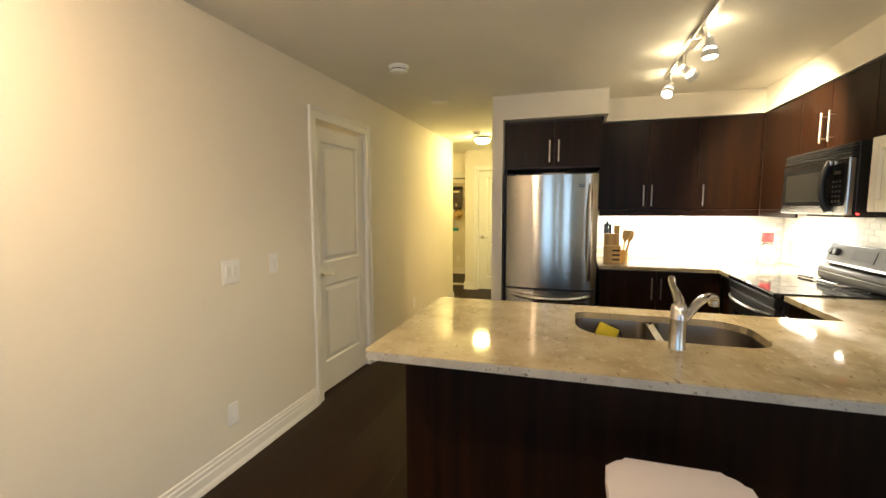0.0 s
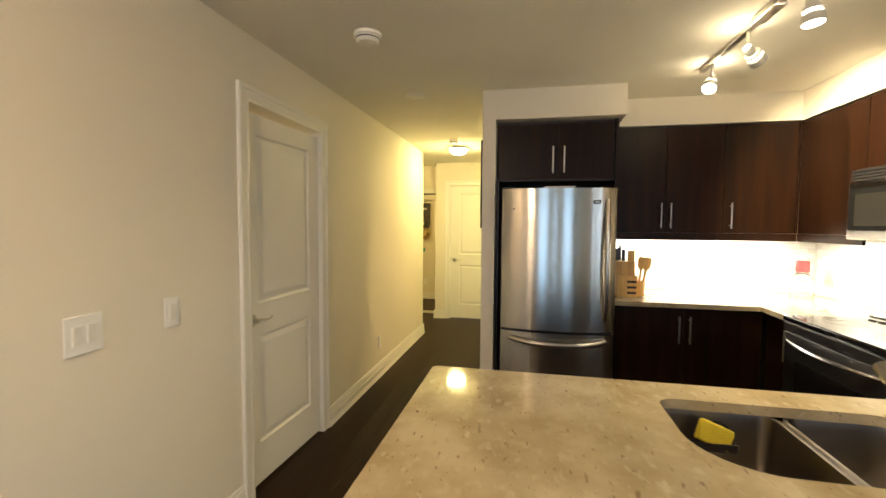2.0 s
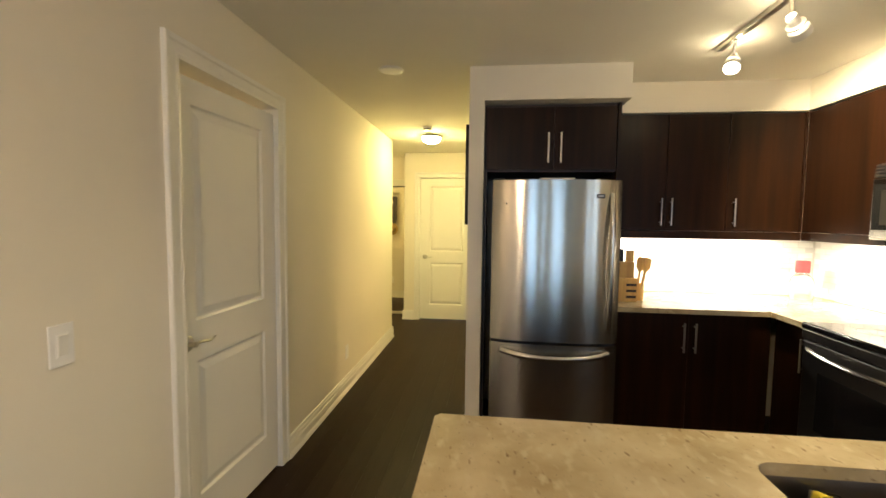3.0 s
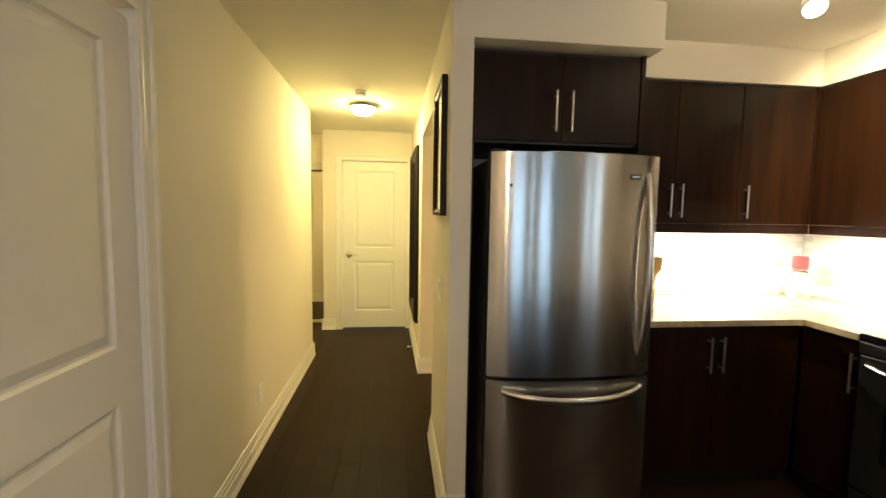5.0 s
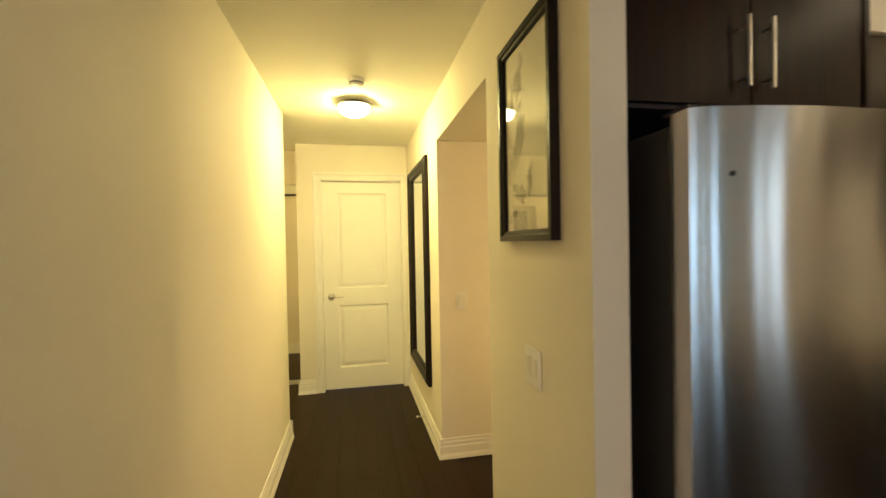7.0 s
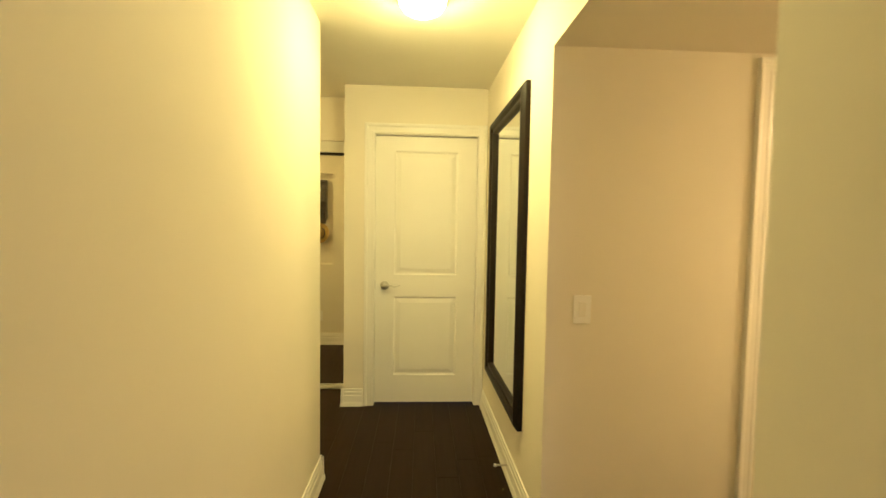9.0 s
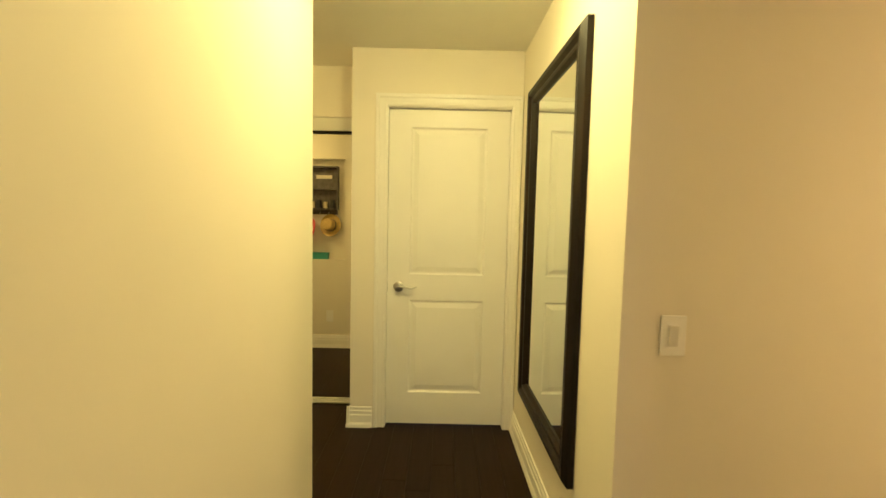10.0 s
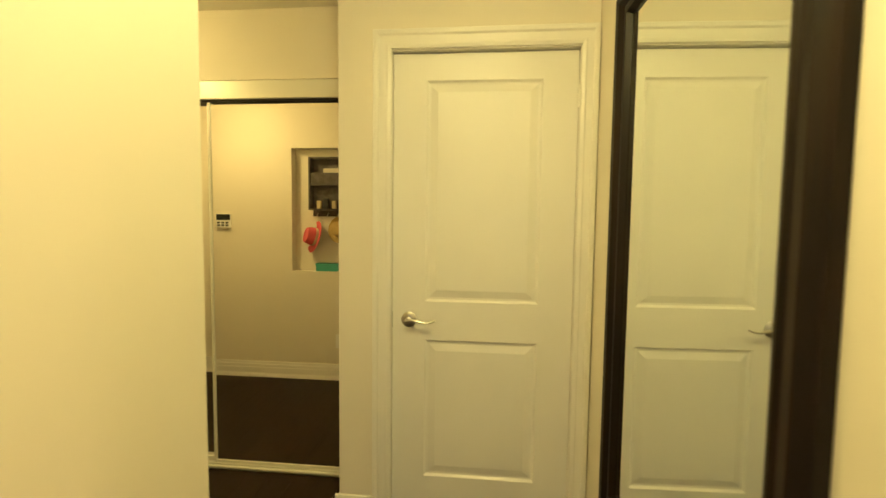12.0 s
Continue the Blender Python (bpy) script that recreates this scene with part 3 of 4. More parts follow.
for d in ((PX + 0.02, 0.2, PY + 0.02, 1.985, 0.1, CT - 0.032), (1.02, XK - 0.003, PY + 0.02, 1.985, 0.1, CT - 0.032), (0.2, 1.02, PY + 0.02, 1.985, 0.1, 0.66)): box(bm, *d)
part("body", bm, M_wood_in, c)
B("back_panel", (PX, XK - 0.003, PY, PY + 0.019, 0.0, CT - 0.032), M_wood, c)
B("end_panel", (PX, PX + 0.019, PY + 0.02, 2.005, 0.0, CT - 0.032), M_wood, c)
for x in (-0.38, 0.2, 0.61, 1.02):
    d = B("cabinet_door", (x + 0.002, x + (0.576 if x < 0 else 0.406), 1.986, 2.004, 0.105, 0.89), M_wood, c, bev=0.0012)
    bar_pull(d, (x + 0.35, 2.004, 0.65), (x + 0.35, 2.004, 0.81), (0, 0.03, 0))


# worktops: one granite slab with a sink cut-out, and the piece along the back
def rounded(x0, x1, y0, y1, r, n=7, radii=None):
    rr = radii or (r, r, r, r)
    o = []
    for (cx, cy, a0), q in zip(((x1, y1, 0), (x0, y1, 90), (x0, y0, 180), (x1, y0, 270)), rr):
        ex, ey = cx + (-q if cx == x1 else q), cy + (-q if cy == y1 else q)
        for k in range(n + 1):
            a = radians(a0 + 90 * k / n)
            o.append((ex + q * math.cos(a), ey + q * math.sin(a)))
    return o


SINK = (0.275, 0.965, 1.525, 1.915)
HOLE = rounded(*SINK, 0.08, 8, (0.16, 0.05, 0.17, 0.10))


def slab_with_hole(bm, outer, hole, z0, z1):
    for z in (z0, z1):
        vo = [bm.verts.new((x, y, z)) for x, y in outer]
        vh = [bm.verts.new((x, y, z)) for x, y in hole]
        es = [bm.edges.new((a[i], a[(i + 1) % len(a)])) for a in (vo, vh) for i in range(len(a))]
        bmesh.ops.triangle_fill(bm, use_beauty=True, use_dissolve=False, edges=es)
        if z == z0: lo = (vo, vh)
        else: hi = (vo, vh)
    for a, c2 in zip(lo, hi):
        for i in range(len(a)):
            j = (i + 1) % len(a)
            bm.faces.new((a[i], a[j], c2[j], c2[i]))
    return bm


PEN = [(-0.44, 1.13), (-0.425, 1.112), (XK - 0.002, 1.135), (XK - 0.002, 2.612), (1.395, 2.612), (1.395, 2.05), (-0.43, 2.05), (-0.445, 2.035)]
w = thing("peninsula_worktop", (0.8, 1.6, CT - 0.030), "polished beige speckled granite worktop with sink cut-out", "worktop")
part("slab", slab_with_hole(bmesh.new(), PEN, HOLE, CT - 0.030, CT), M_granite, w)
part("front_edge", prism(bmesh.new(), [(-0.425, 1.109), (XK - 0.003, 1.132), (XK - 0.003, 1.1345), (-0.425, 1.1115)], CT - 0.0305, CT - 0.003), M_edge, w, "rough grey speckled cut edge")
w = thing("back_worktop", (1.2, 4.0, CT - 0.030), "polished beige granite worktop along the backsplash", "worktop")
part("slab", prism(bmesh.new(), [(0.47, 3.645), (1.362, 3.642), (1.362, 3.386), (XK - 0.002, 3.386), (XK - 0.002, YB - 0.002), (0.47, YB - 0.002)], CT - 0.030, CT), M_granite, w)

# sink: two bowls
sk = thing("double_sink", (0.62, 1.72, 0.72), "undermounted stainless steel double-bowl sink", "sink")


def bowl(x0, x1, y0, y1, depth, radii):
    bm = bmesh.new()
    z1 = CT - 0.032
    rings = []
    for k, (ins, z) in enumerate(((-0.012, z1), (0, z1), (0.004, z1 - 0.02), (0.010, z1 - depth + 0.03), (0.022, z1 - depth + 0.007), (0.045, z1 - depth))):
        rad = tuple(max(q - ins, 0.012) for q in radii)
        rings.append([bm.verts.new((x, y, z)) for x, y in rounded(x0 + ins, x1 - ins, y0 + ins, y1 - ins, 0, 8, rad)])
    for a, c2 in zip(rings, rings[1:]):
        for i in range(len(a)):
            j = (i + 1) % len(a)
            bm.faces.new((a[i], a[j], c2[j], c2[i]))
    bm.faces.new(rings[-1])
    return bm


b1 = part("left_bowl", bowl(0.268, 0.585, 1.518, 1.922, 0.17, (0.04, 0.05, 0.17, 0.04)), M_sink, sk, smooth=True)
b2 = part("right_bowl", bowl(0.615, 0.972, 1.518, 1.922, 0.17, (0.16, 0.04, 0.04, 0.10)), M_sink, sk, smooth=True)
for x, bb in ((0.43, b1), (0.78, b2)):
    part("drain", lathe(bmesh.new(), [(0, 0.004), (0.03, 0.004), (0.042, 0.006), (0.044, 0.001)], pose(x, 1.73, CT - 0.205)), M_chrome, bb, smooth=True)
B("divider", (0.583, 0.617, 1.53, 1.912, CT - 0.06, CT - 0.037), M_sink, sk, bev=0.008)
hd_ = thing("sponge_holder", (0.437, 1.90, 0.80), "black wire sponge holder on the sink wall", "holder")
part("back_wire", sweep(bmesh.new(), bez((0.387, 1.903, 0.80), (0.387, 1.903, 0.90), (0.487, 1.903, 0.90), (0.487, 1.903, 0.80), 14), 0.0025, seg=6, up=(0, 1, 0)), M_black, hd_)
B("tray", (0.367, 0.472, 1.845, 1.903, 0.812, 0.818), M_black, hd_, bev=0.001)
B("front_lip", (0.367, 0.472, 1.843, 1.847, 0.8185, 0.838), M_black, hd_, bev=0.001)
sp = thing("sponge", (0.437, 1.872, 0.82), "yellow kitchen sponge leaning in the sink", "sponge")
ms = pose(0.418, 1.862, 0.855, -18, 22, 0)
B("pad", (-0.046, 0.046, -0.012, 0.012, -0.030, 0.030), M_yellow, sp, bev=0.006, m=ms)
B("scourer", (-0.044, 0.044, 0.0122, 0.018, -0.028, 0.028), mat("grey_scourer", (0.10, 0.10, 0.09), 0.95, bump=(300, 0.9)), sp, bev=0.002, m=ms)

# faucet
fx, fy = 0.62, 1.45
fa = thing("faucet", (fx, fy, CT), "chrome single-lever kitchen faucet with curved spout", "faucet")
part("body", lathe(bmesh.new(), [(0, 0), (0.029, 0), (0.0285, 0.004), (0.027, 0.007), (0.0265, 0.10), (0.0275, 0.105), (0.0275, 0.112), (0.0255, 0.116), (0.026, 0.145), (0.022, 0.158), (0.012, 0.166), (0, 0.168)], pose(fx, fy, CT)), M_steel, fa, smooth=True)
part("lever", sweep(bmesh.new(), bez((fx, fy - 0.004, CT + 0.125), (fx + 0.006, fy + 0.005, CT + 0.20), (fx - 0.006, fy + 0.075, CT + 0.175), (fx + 0.0, fy + 0.145, CT + 0.226), 14), 0.022, 0.016, taper=lambda u: 1.25 - 0.7 * u + 0.25 * max(0, u - 0.8) * 5, up=(1, 0, 0)), M_steel, fa, smooth=True)
dx, dy = 0.68, 0.73
part("spout", sweep(bmesh.new(), bez((fx + dx * 0.012, fy + dy * 0.012, CT + 0.085), (fx + dx * 0.08, fy + dy * 0.08, CT + 0.11), (fx + dx * 0.12, fy + dy * 0.12, CT + 0.185), (fx + dx * 0.215, fy + dy * 0.215, CT + 0.158), 14), 0.015, 0.013, taper=lambda u: 0.85 + 0.45 * u), M_chrome, fa, smooth=True)
part("spray_head", lathe(bmesh.new(), [(0, 0), (0.017, 0), (0.019, 0.012), (0.018, 0.034), (0, 0.036)], pose(fx + dx * 0.222, fy + dy * 0.222, CT + 0.125)), M_steel, fa, smooth=True)

# ---------------------------------------------------------------- fridge
FX0, FX1 = -0.30, 0.438
fr = thing("refrigerator", (0.08, 3.85, 0), "stainless steel bottom-freezer refrigerator with bowed door", "refrigerator")
B("cabinet_body", (FX0 + 0.004, FX1 - 0.004, 3.545, 4.30, 0.03, 1.672), M_grey, fr, bev=0.006)


def bowed(z0, z1, bow=0.045, y_edge=3.482, yb=3.54, n=20):
    bm = bmesh.new()
    o = []
    for k in range(n + 1):
        u = k / n
        xx = FX0 + (FX1 - FX0) * u
        e = abs(2 * u - 1)
        o.append((xx, y_edge - bow * (1 - e ** 2.2) + (0.006 if k in (0, n) else 0)))
    o += [(FX1, yb), (FX0, yb)]
    prism(bm, o, z0, z1)
    return bm


dr = part("fridge_door", bowed(0.745, 1.692), M_steel_v, fr, smooth=True)
fz = part("freezer_drawer", bowed(0.10, 0.728), M_steel_v, fr, smooth=True)
B("seal", (FX0 + 0.01, FX1 - 0.01, 3.50, 3.542, 0.729, 0.744), M_black, fr)
B("base_grille", (FX0 + 0.02, FX1 - 0.02, 3.52, 3.56, 0.02, 0.095), M_black, fr)
bm = sweep(bmesh.new(), bez((0.378, 3.468, 1.615), (0.378, 3.405, 1.45), (0.378, 3.405, 0.99), (0.378, 3.468, 0.825), 22), 0.016, 0.012, up=(0, 1, 0))
part("door_handle", bm, M_steel, dr, "bowed vertical steel handle", smooth=True)
bm = sweep(bmesh.new(), bez((-0.235, 3.462, 0.685), (-0.10, 3.355, 0.655), (0.26, 3.355, 0.655), (0.385, 3.462, 0.685), 22), 0.013, 0.017)
part("drawer_handle", bm, M_steel, fz, "bowed horizontal steel handle", smooth=True)
B("badge", (0.288, 0.333, 3.447, 3.458, 1.588, 1.612), M_grey, dr, "small steel badge", bev=0.002)
B("badge_mark", (0.295, 0.326, 3.4462, 3.4475, 1.597, 1.603), M_nickel, dr)
part("lock_dot", rod(bmesh.new(), (-0.22, 3.461, 1.555), (-0.22, 3.47, 1.555), 0.006), M_black, dr)
part("hinge_cap", box(bmesh.new(), FX0 + 0.01, FX0 + 0.07, 3.50, 3.58, 1.6925, 1.706, bev=0.004), M_black, fr)
bk = thing("magazine", (0.06, 3.62, 1.673), "thin stack of papers lying on the fridge", "papers")
B("cover", (-0.02, 0.19, 3.56, 3.84, 1.6735, 1.705), M_purple, bk, bev=0.002)
B("pages", (-0.015, 0.185, 3.57, 3.83, 1.7055, 1.715), M_paper, bk)

# ---------------------------------------------------------------- range and microwave
RY0, RY1 = 2.625, 3.378
rg = thing("range", (1.7, 3.0, 0), "black freestanding electric range with steel backguard", "range")
B("body", (1.40, XK - 0.01, RY0, RY1, 0.03, 0.905), M_black, rg, bev=0.004)
B("cooktop", (1.35, XK - 0.10, RY0, RY1, 0.906, 0.938), M_glassblk, rg, "glossy black glass cooktop", bev=0.008)
for x, y, r in ((1.55, 2.82, 0.10), (1.55, 3.18, 0.08), (1.80, 2.82, 0.08), (1.80, 3.18, 0.10)):
    part("burner_ring", lathe(bmesh.new(), [(r, 0), (r, 0.0006), (r - 0.004, 0.0006), (r - 0.004, 0)], pose(x, y, 0.9382)), mat("burner_print", (0.10, 0.10, 0.10), 0.3), rg)
dro = B("oven_door", (1.362, 1.399, RY0 + 0.004, RY1 - 0.004, 0.24, 0.845), M_black, rg, bev=0.008)
B("oven_window", (1.3605, 1.3625, RY0 + 0.12, RY1 - 0.12, 0.40, 0.70), M_glassblk, dro)
part("oven_handle", sweep(bmesh.new(), bez((1.366, RY0 + 0.04, 0.80), (1.285, RY0 + 0.18, 0.80), (1.285, RY1 - 0.18, 0.80), (1.366, RY1 - 0.04, 0.80), 20), 0.014, 0.011), M_steel, dro, "bowed steel oven handle", smooth=True)
B("control_lip", (1.355, 1.40, RY0 + 0.002, RY1 - 0.002, 0.85, 0.903), M_black, rg, bev=0.006)
B("drawer", (1.366, 1.399, RY0 + 0.004, RY1 - 0.004, 0.05, 0.232), M_black, rg, bev=0.006)
bg = B("backguard", (-0.035, 0.035, RY0, RY1, 0, 0.15), M_darksteel, rg, "brushed steel control panel", bev=0.012, m=Matrix.Translation((1.945, 0, 1.033)) @ pose(0, 0, 0, 0, 16, 0))
B("backguard_base", (1.875, XK - 0.012, RY0 + 0.002, RY1 - 0.002, 0.939, 1.03), M_grey, rg, "dark grey rear sill", bev=0.022)
part("sill_trim", rod(bmesh.new(), (1.872, RY0 + 0.03, 0.99), (1.872, RY1 - 0.03, 0.99), 0.005), M_darksteel, rg, smooth=True)
sl = thing("spatula", (1.80, 3.2, 0.94), "black handled steel spatula lying on the cooktop", "spatula")
part("grip", sweep(bmesh.new(), bez((1.77, 3.36, 0.949), (1.78, 3.30, 0.952), (1.79, 3.27, 0.950), (1.795, 3.24, 0.948), 8), 0.011, 0.008), M_black, sl, smooth=True)
part("shaft", rod(bmesh.new(), (1.795, 3.24, 0.948), (1.83, 3.02, 0.946), 0.004), M_chrome, sl, smooth=True)
B("blade", (-0.035, 0.035, -0.05, 0.05, -0.0012, 0.0012), M_steel, sl, m=pose(1.838, 2.97, 0.943, 0, 0, 9))
mb = Matrix.Translation((1.945, 0, 1.033)) @ pose(0, 0, 0, 0, 16, 0)
for y in (3.31, 3.255, 2.75, 2.69):
    part("knob", lathe(bmesh.new(), [(0, 0), (0.024, 0), (0.023, 0.018), (0.02, 0.024), (0, 0.025)], mb @ pose(-0.036, y, 0.085, 0, -90, 0)), M_black, bg, smooth=True)
B("display", (-0.038, -0.0355, 2.88, 3.10, 0.05, 0.12), M_grey, bg, m=mb)
B("trim_bar", (-0.040, -0.0352, RY0 + 0.03, RY1 - 0.03, 0.008, 0.02), M_nickel, bg, m=mb)

mw = thing("microwave", (1.85, 3.0, 1.375), "stainless and black over-the-range microwave", "microwave")
B("body", (1.685, XK - 0.003, 2.625, 3.395, 1.378, 1.772), M_black, mw, bev=0.003)
B("door", (1.650, 1.684, 2.635, 3.392, 1.38, 1.692), M_steel, mw, "brushed steel front", bev=0.006)
B("window", (1.6465, 1.651, 2.80, 3.375, 1.43, 1.66), M_mwglass, mw, "dark glass window")
B("window_mesh", (1.6455, 1.647, 2.88, 3.33, 1.455, 1.63), mat("mesh_window", (0.016, 0.015, 0.013), 0.35, spec=0.12), mw)
cp = B("control_panel", (1.6455, 1.651, 2.665, 2.795, 1.43, 1.66), M_mwglass, mw)
B("clock", (1.6445, 1.646, 2.70, 2.76, 1.605, 1.622), M_grey, cp)
for r_ in range(5):
    for k in range(3):
        B("button", (1.6445, 1.646, 2.688 + k * 0.032, 2.706 + k * 0.032, 1.45 + r_ * 0.027, 1.462 + r_ * 0.027), M_grey, cp)
for k in range(4):
    B("vent_louvre", (1.656 + 0.002 * k, 1.69, 2.63, 3.393, 1.70 + 0.017 * k, 1.713 + 0.017 * k), M_black, mw, bev=0.003)
part("handle", sweep(bmesh.new(), bez((1.646, 2.80, 1.675), (1.60, 2.80, 1.60), (1.60, 2.80, 1.48), (1.646, 2.80, 1.40), 18), 0.021, 0.012, up=(0, 1, 0)), M_black, mw, "bowed black handle", smooth=True)
part("handle_tip", box(bmesh.new(), 1.632, 1.648, 2.788, 2.812, 1.655, 1.684, bev=0.005), M_chrome, mw)
B("under_vent", (1.70, 1.95, 2.75, 3.15, 1.366, 1.3775), M_black, mw)
B("indicator", (1.69, 1.70, 2.615, 2.6245, 1.382, 1.39), M_led, mw)
wc = thing("white_cupboard", (1.88, 2.31, 1.40), "white cupboard with a framed door beside the microwave", "cabinet")
B("body", (1.70, XK - 0.003, 2.02, 2.52, 1.40, 1.77), M_trim, wc, bev=0.003)
for d in ((2.02, 2.08, 1.40, 1.77), (2.46, 2.52, 1.40, 1.77), (2.08, 2.46, 1.40, 1.46), (2.08, 2.46, 1.71, 1.77)):
    B("door_frame", (1.68, 1.699, *d), M_trim, wc, bev=0.003)

# ---------------------------------------------------------------- things on the worktop
kb = thing("knife_block", (0.60, 3.95, CT), "bamboo knife block with black knives and wooden spoons", "knife block")
B("front_rack", (0.515, 0.655, 3.83, 3.87, CT, CT + 0.155), M_bamboo, kb, bev=0.003)
for z in (0.025, 0.065, 0.105): B("slot", (0.585, 0.648, 3.8275, 3.8305, CT + z, CT + z + 0.016), M_wood_in, kb)
B("block", (0.52, 0.645, 3.872, 3.98, CT, CT + 0.26), M_bamboo, kb, bev=0.004)
for x, y, h in ((0.525, 3.895, 0.33), (0.545, 3.93, 0.37), (0.566, 3.895, 0.345), (0.528, 3.955, 0.35)):
    B("knife_handle", (x - 0.011, x + 0.011, y - 0.008, y + 0.008, CT + 0.2605, CT + h), M_black, kb, bev=0.004)
    B("bolster", (x - 0.009, x + 0.009, y - 0.006, y + 0.006, CT + 0.2602, CT + 0.27), M_chrome, kb)
B("cutting_board", (0.60, 0.65, 3.905, 3.925, CT + 0.2605, CT + 0.335), M_bamboo, kb, bev=0.004)
for x, a in ((0.675, 6), (0.695, 10)):
    bm = bmesh.new()
    mm = pose(x, 3.92, CT + 0.001, 0, a, 0)
    sweep(bm, [mm @ Vector(p) for p in ((0, 0, 0), (0, 0, 0.1), (0, 0, 0.19), (0, 0, 0.22), (0, 0, 0.25), (0, 0, 0.275), (0, 0, 0.29))], 0.024, 0.007, taper=lambda u: 0.35 if u < 0.45 else (1.2 if u < 0.95 else 0.7), up=(0, 1, 0))
    part("wooden_spoon", bm, M_bamboo, kb, smooth=True)
part("crock", lathe(bmesh.new(), [(0, 0.0), (0.034, 0.0), (0.036, 0.11), (0.033, 0.11), (0.031, 0.006), (0, 0.006)], pose(0.69, 3.92, CT)), M_bamboo, kb, smooth=True)
bt = thing("canister", (1.87, 4.17, CT), "clear plastic canister with a red lid", "canister")
part("jar", lathe(bmesh.new(), [(0, 0.002), (0.066, 0.002), (0.07, 0.008), (0.07, 0.12), (0.062, 0.145), (0.04, 0.175), (0.036, 0.18), (0.036, 0.185)], pose(1.87, 4.17, CT)), M_glass, bt, smooth=True)
part("lid", lathe(bmesh.new(), [(0, 0.27), (0.036, 0.27), (0.042, 0.264), (0.043, 0.2), (0.041, 0.186), (0, 0.186)], pose(1.87, 4.17, CT)), M_red, bt, "red cap", smooth=True)
for x in (1.62,):
    o = thing("wall_outlet", (x, YB - 0.012, 1.12), "white double outlet on the tiled backsplash", "outlet")
    B("plate", (x - 0.036, x + 0.036, YB - 0.017, YB - 0.011, 1.06, 1.175), M_plate, o, bev=0.002)
    for z in (1.085, 1.13): B("socket", (x - 0.015, x + 0.015, YB - 0.0185, YB - 0.0172, z, z + 0.028), M_plate, o, bev=0.0006)

st = thing("bar_stool", (0.56, 0.98, 0), "white leatherette bar stool under the worktop edge", "stool")
bm = prism(bmesh.new(), rounded(0.37, 0.75, 0.80, 1.165, 0.06), 0.60, 0.655)
bmesh.ops.bevel(bm, geom=[e for e in bm.edges if abs(e.verts[0].co.z - e.verts[1].co.z) < 1e-5], offset=0.015, segments=3, affect="EDGES")
part("seat", bm, M_stool, st, smooth=True)
for x, y in ((0.41, 0.84), (0.71, 0.84), (0.41, 1.125), (0.71, 1.125)):
    part("leg", rod(bmesh.new(), (x, y, 0.60), (x + (x - 0.56) * 0.12, y + (y - 0.98) * 0.12, 0.0), 0.014), M_chrome, st, smooth=True)
for a, c2 in (((0.40, 0.83), (0.72, 0.83)), ((0.40, 1.135), (0.72, 1.135))):
    part("foot_rail", rod(bmesh.new(), (*a, 0.22), (*c2, 0.22), 0.009), M_chrome, st, smooth=True)

# ---------------------------------------------------------------- ceiling fittings
tr = thing("track_light", (0.9, 2.7, H - 0.02), "satin nickel ceiling track with lit spotlights", "track light")
B("track", (0.868, 0.90, 1.95, 3.42, H - 0.024, H - 0.001), M_nickel, tr, bev=0.002)
B("power_feed", (0.855, 0.913, 2.60, 2.78, H - 0.03, H - 0.0015), M_nickel, tr, bev=0.004)
for p, q in SPOTS:
    p, q = Vector(p), Vector(q)
    d = (q - p).normalized()
    mm = Matrix.Translation(p) @ d.to_track_quat("Z", "Y").to_matrix().to_4x4()
    hd = part("lamp_head", lathe(bmesh.new(), [(0, -0.055), (0.018, -0.055), (0.02, -0.05), (0.021, -0.012), (0.034, -0.008), (0.034, 0.004), (0.026, 0.006), (0.026, 0.014), (0.038, 0.02), (0.040, 0.052), (0.036, 0.053), (0.034, 0.04), (0, 0.038)], mm), M_white_metal, tr, smooth=True)
    part("bulb", lathe(bmesh.new(), [(0, 0.050), (0.02, 0.049), (0.033, 0.045)], mm), M_lampon, hd)
    part("vent_ring", lathe(bmesh.new(), [(0.0275, 0.007), (0.0285, 0.008), (0.0285, 0.012), (0.0275, 0.013)], mm), M_lampon, hd, "glowing vent ring")
    part("stem", rod(bmesh.new(), (0.884, p.y, H - 0.024), p - d * 0.03, 0.008), M_nickel, hd, smooth=True)


def flush_dome(x, y, bowl_mat, label, H=H):
    o = thing("ceiling_lamp", (x, y, H), label, "ceiling lamp")
    part("rim", lathe(bmesh.new(), [(0, -0.001), (0.07, -0.001), (0.113, -0.018), (0.120, -0.03), (0.117, -0.036), (0.104, -0.036), (0.104, -0.03), (0, -0.03)], pose(x, y, H)), M_nickel, o, "satin nickel rim", smooth=True)
    part("bowl", lathe(bmesh.new(), [(0.104, -0.033), (0.101, -0.05), (0.089, -0.068), (0.064, -0.084), (0.032, -0.092), (0, -0.094)], pose(x, y, H)), bowl_mat, o, "lit frosted glass bowl", smooth=True)
    return o


flush_dome(-0.985, 5.70, M_dome, "lit frosted glass dome lamp with nickel rim")
flush_dome(-2.88, 6.68, M_dome2, "lit frosted dome lamp on the foyer ceiling")
# unseen lamp, added to brighten the near left wall and the ceiling
flush_dome(-0.88, 0.05, M_dome3, "unseen dome lamp added to light the living room")
# added out of view to brighten the alcove's back wall
flush_dome(1.55, 4.90, M_dome4, "unseen dome lamp added to brighten the alcove", ZA)
# unseen lamp, added so that the gap over door 1 shows bright
flush_dome(-2.7, 2.9, M_dome4, "unseen dome lamp added behind the ajar door")
# added, unseen: lights the open leaf of door 3
flush_dome(0.35, 6.75, M_dome4, "unseen dome lamp added to light the open door")


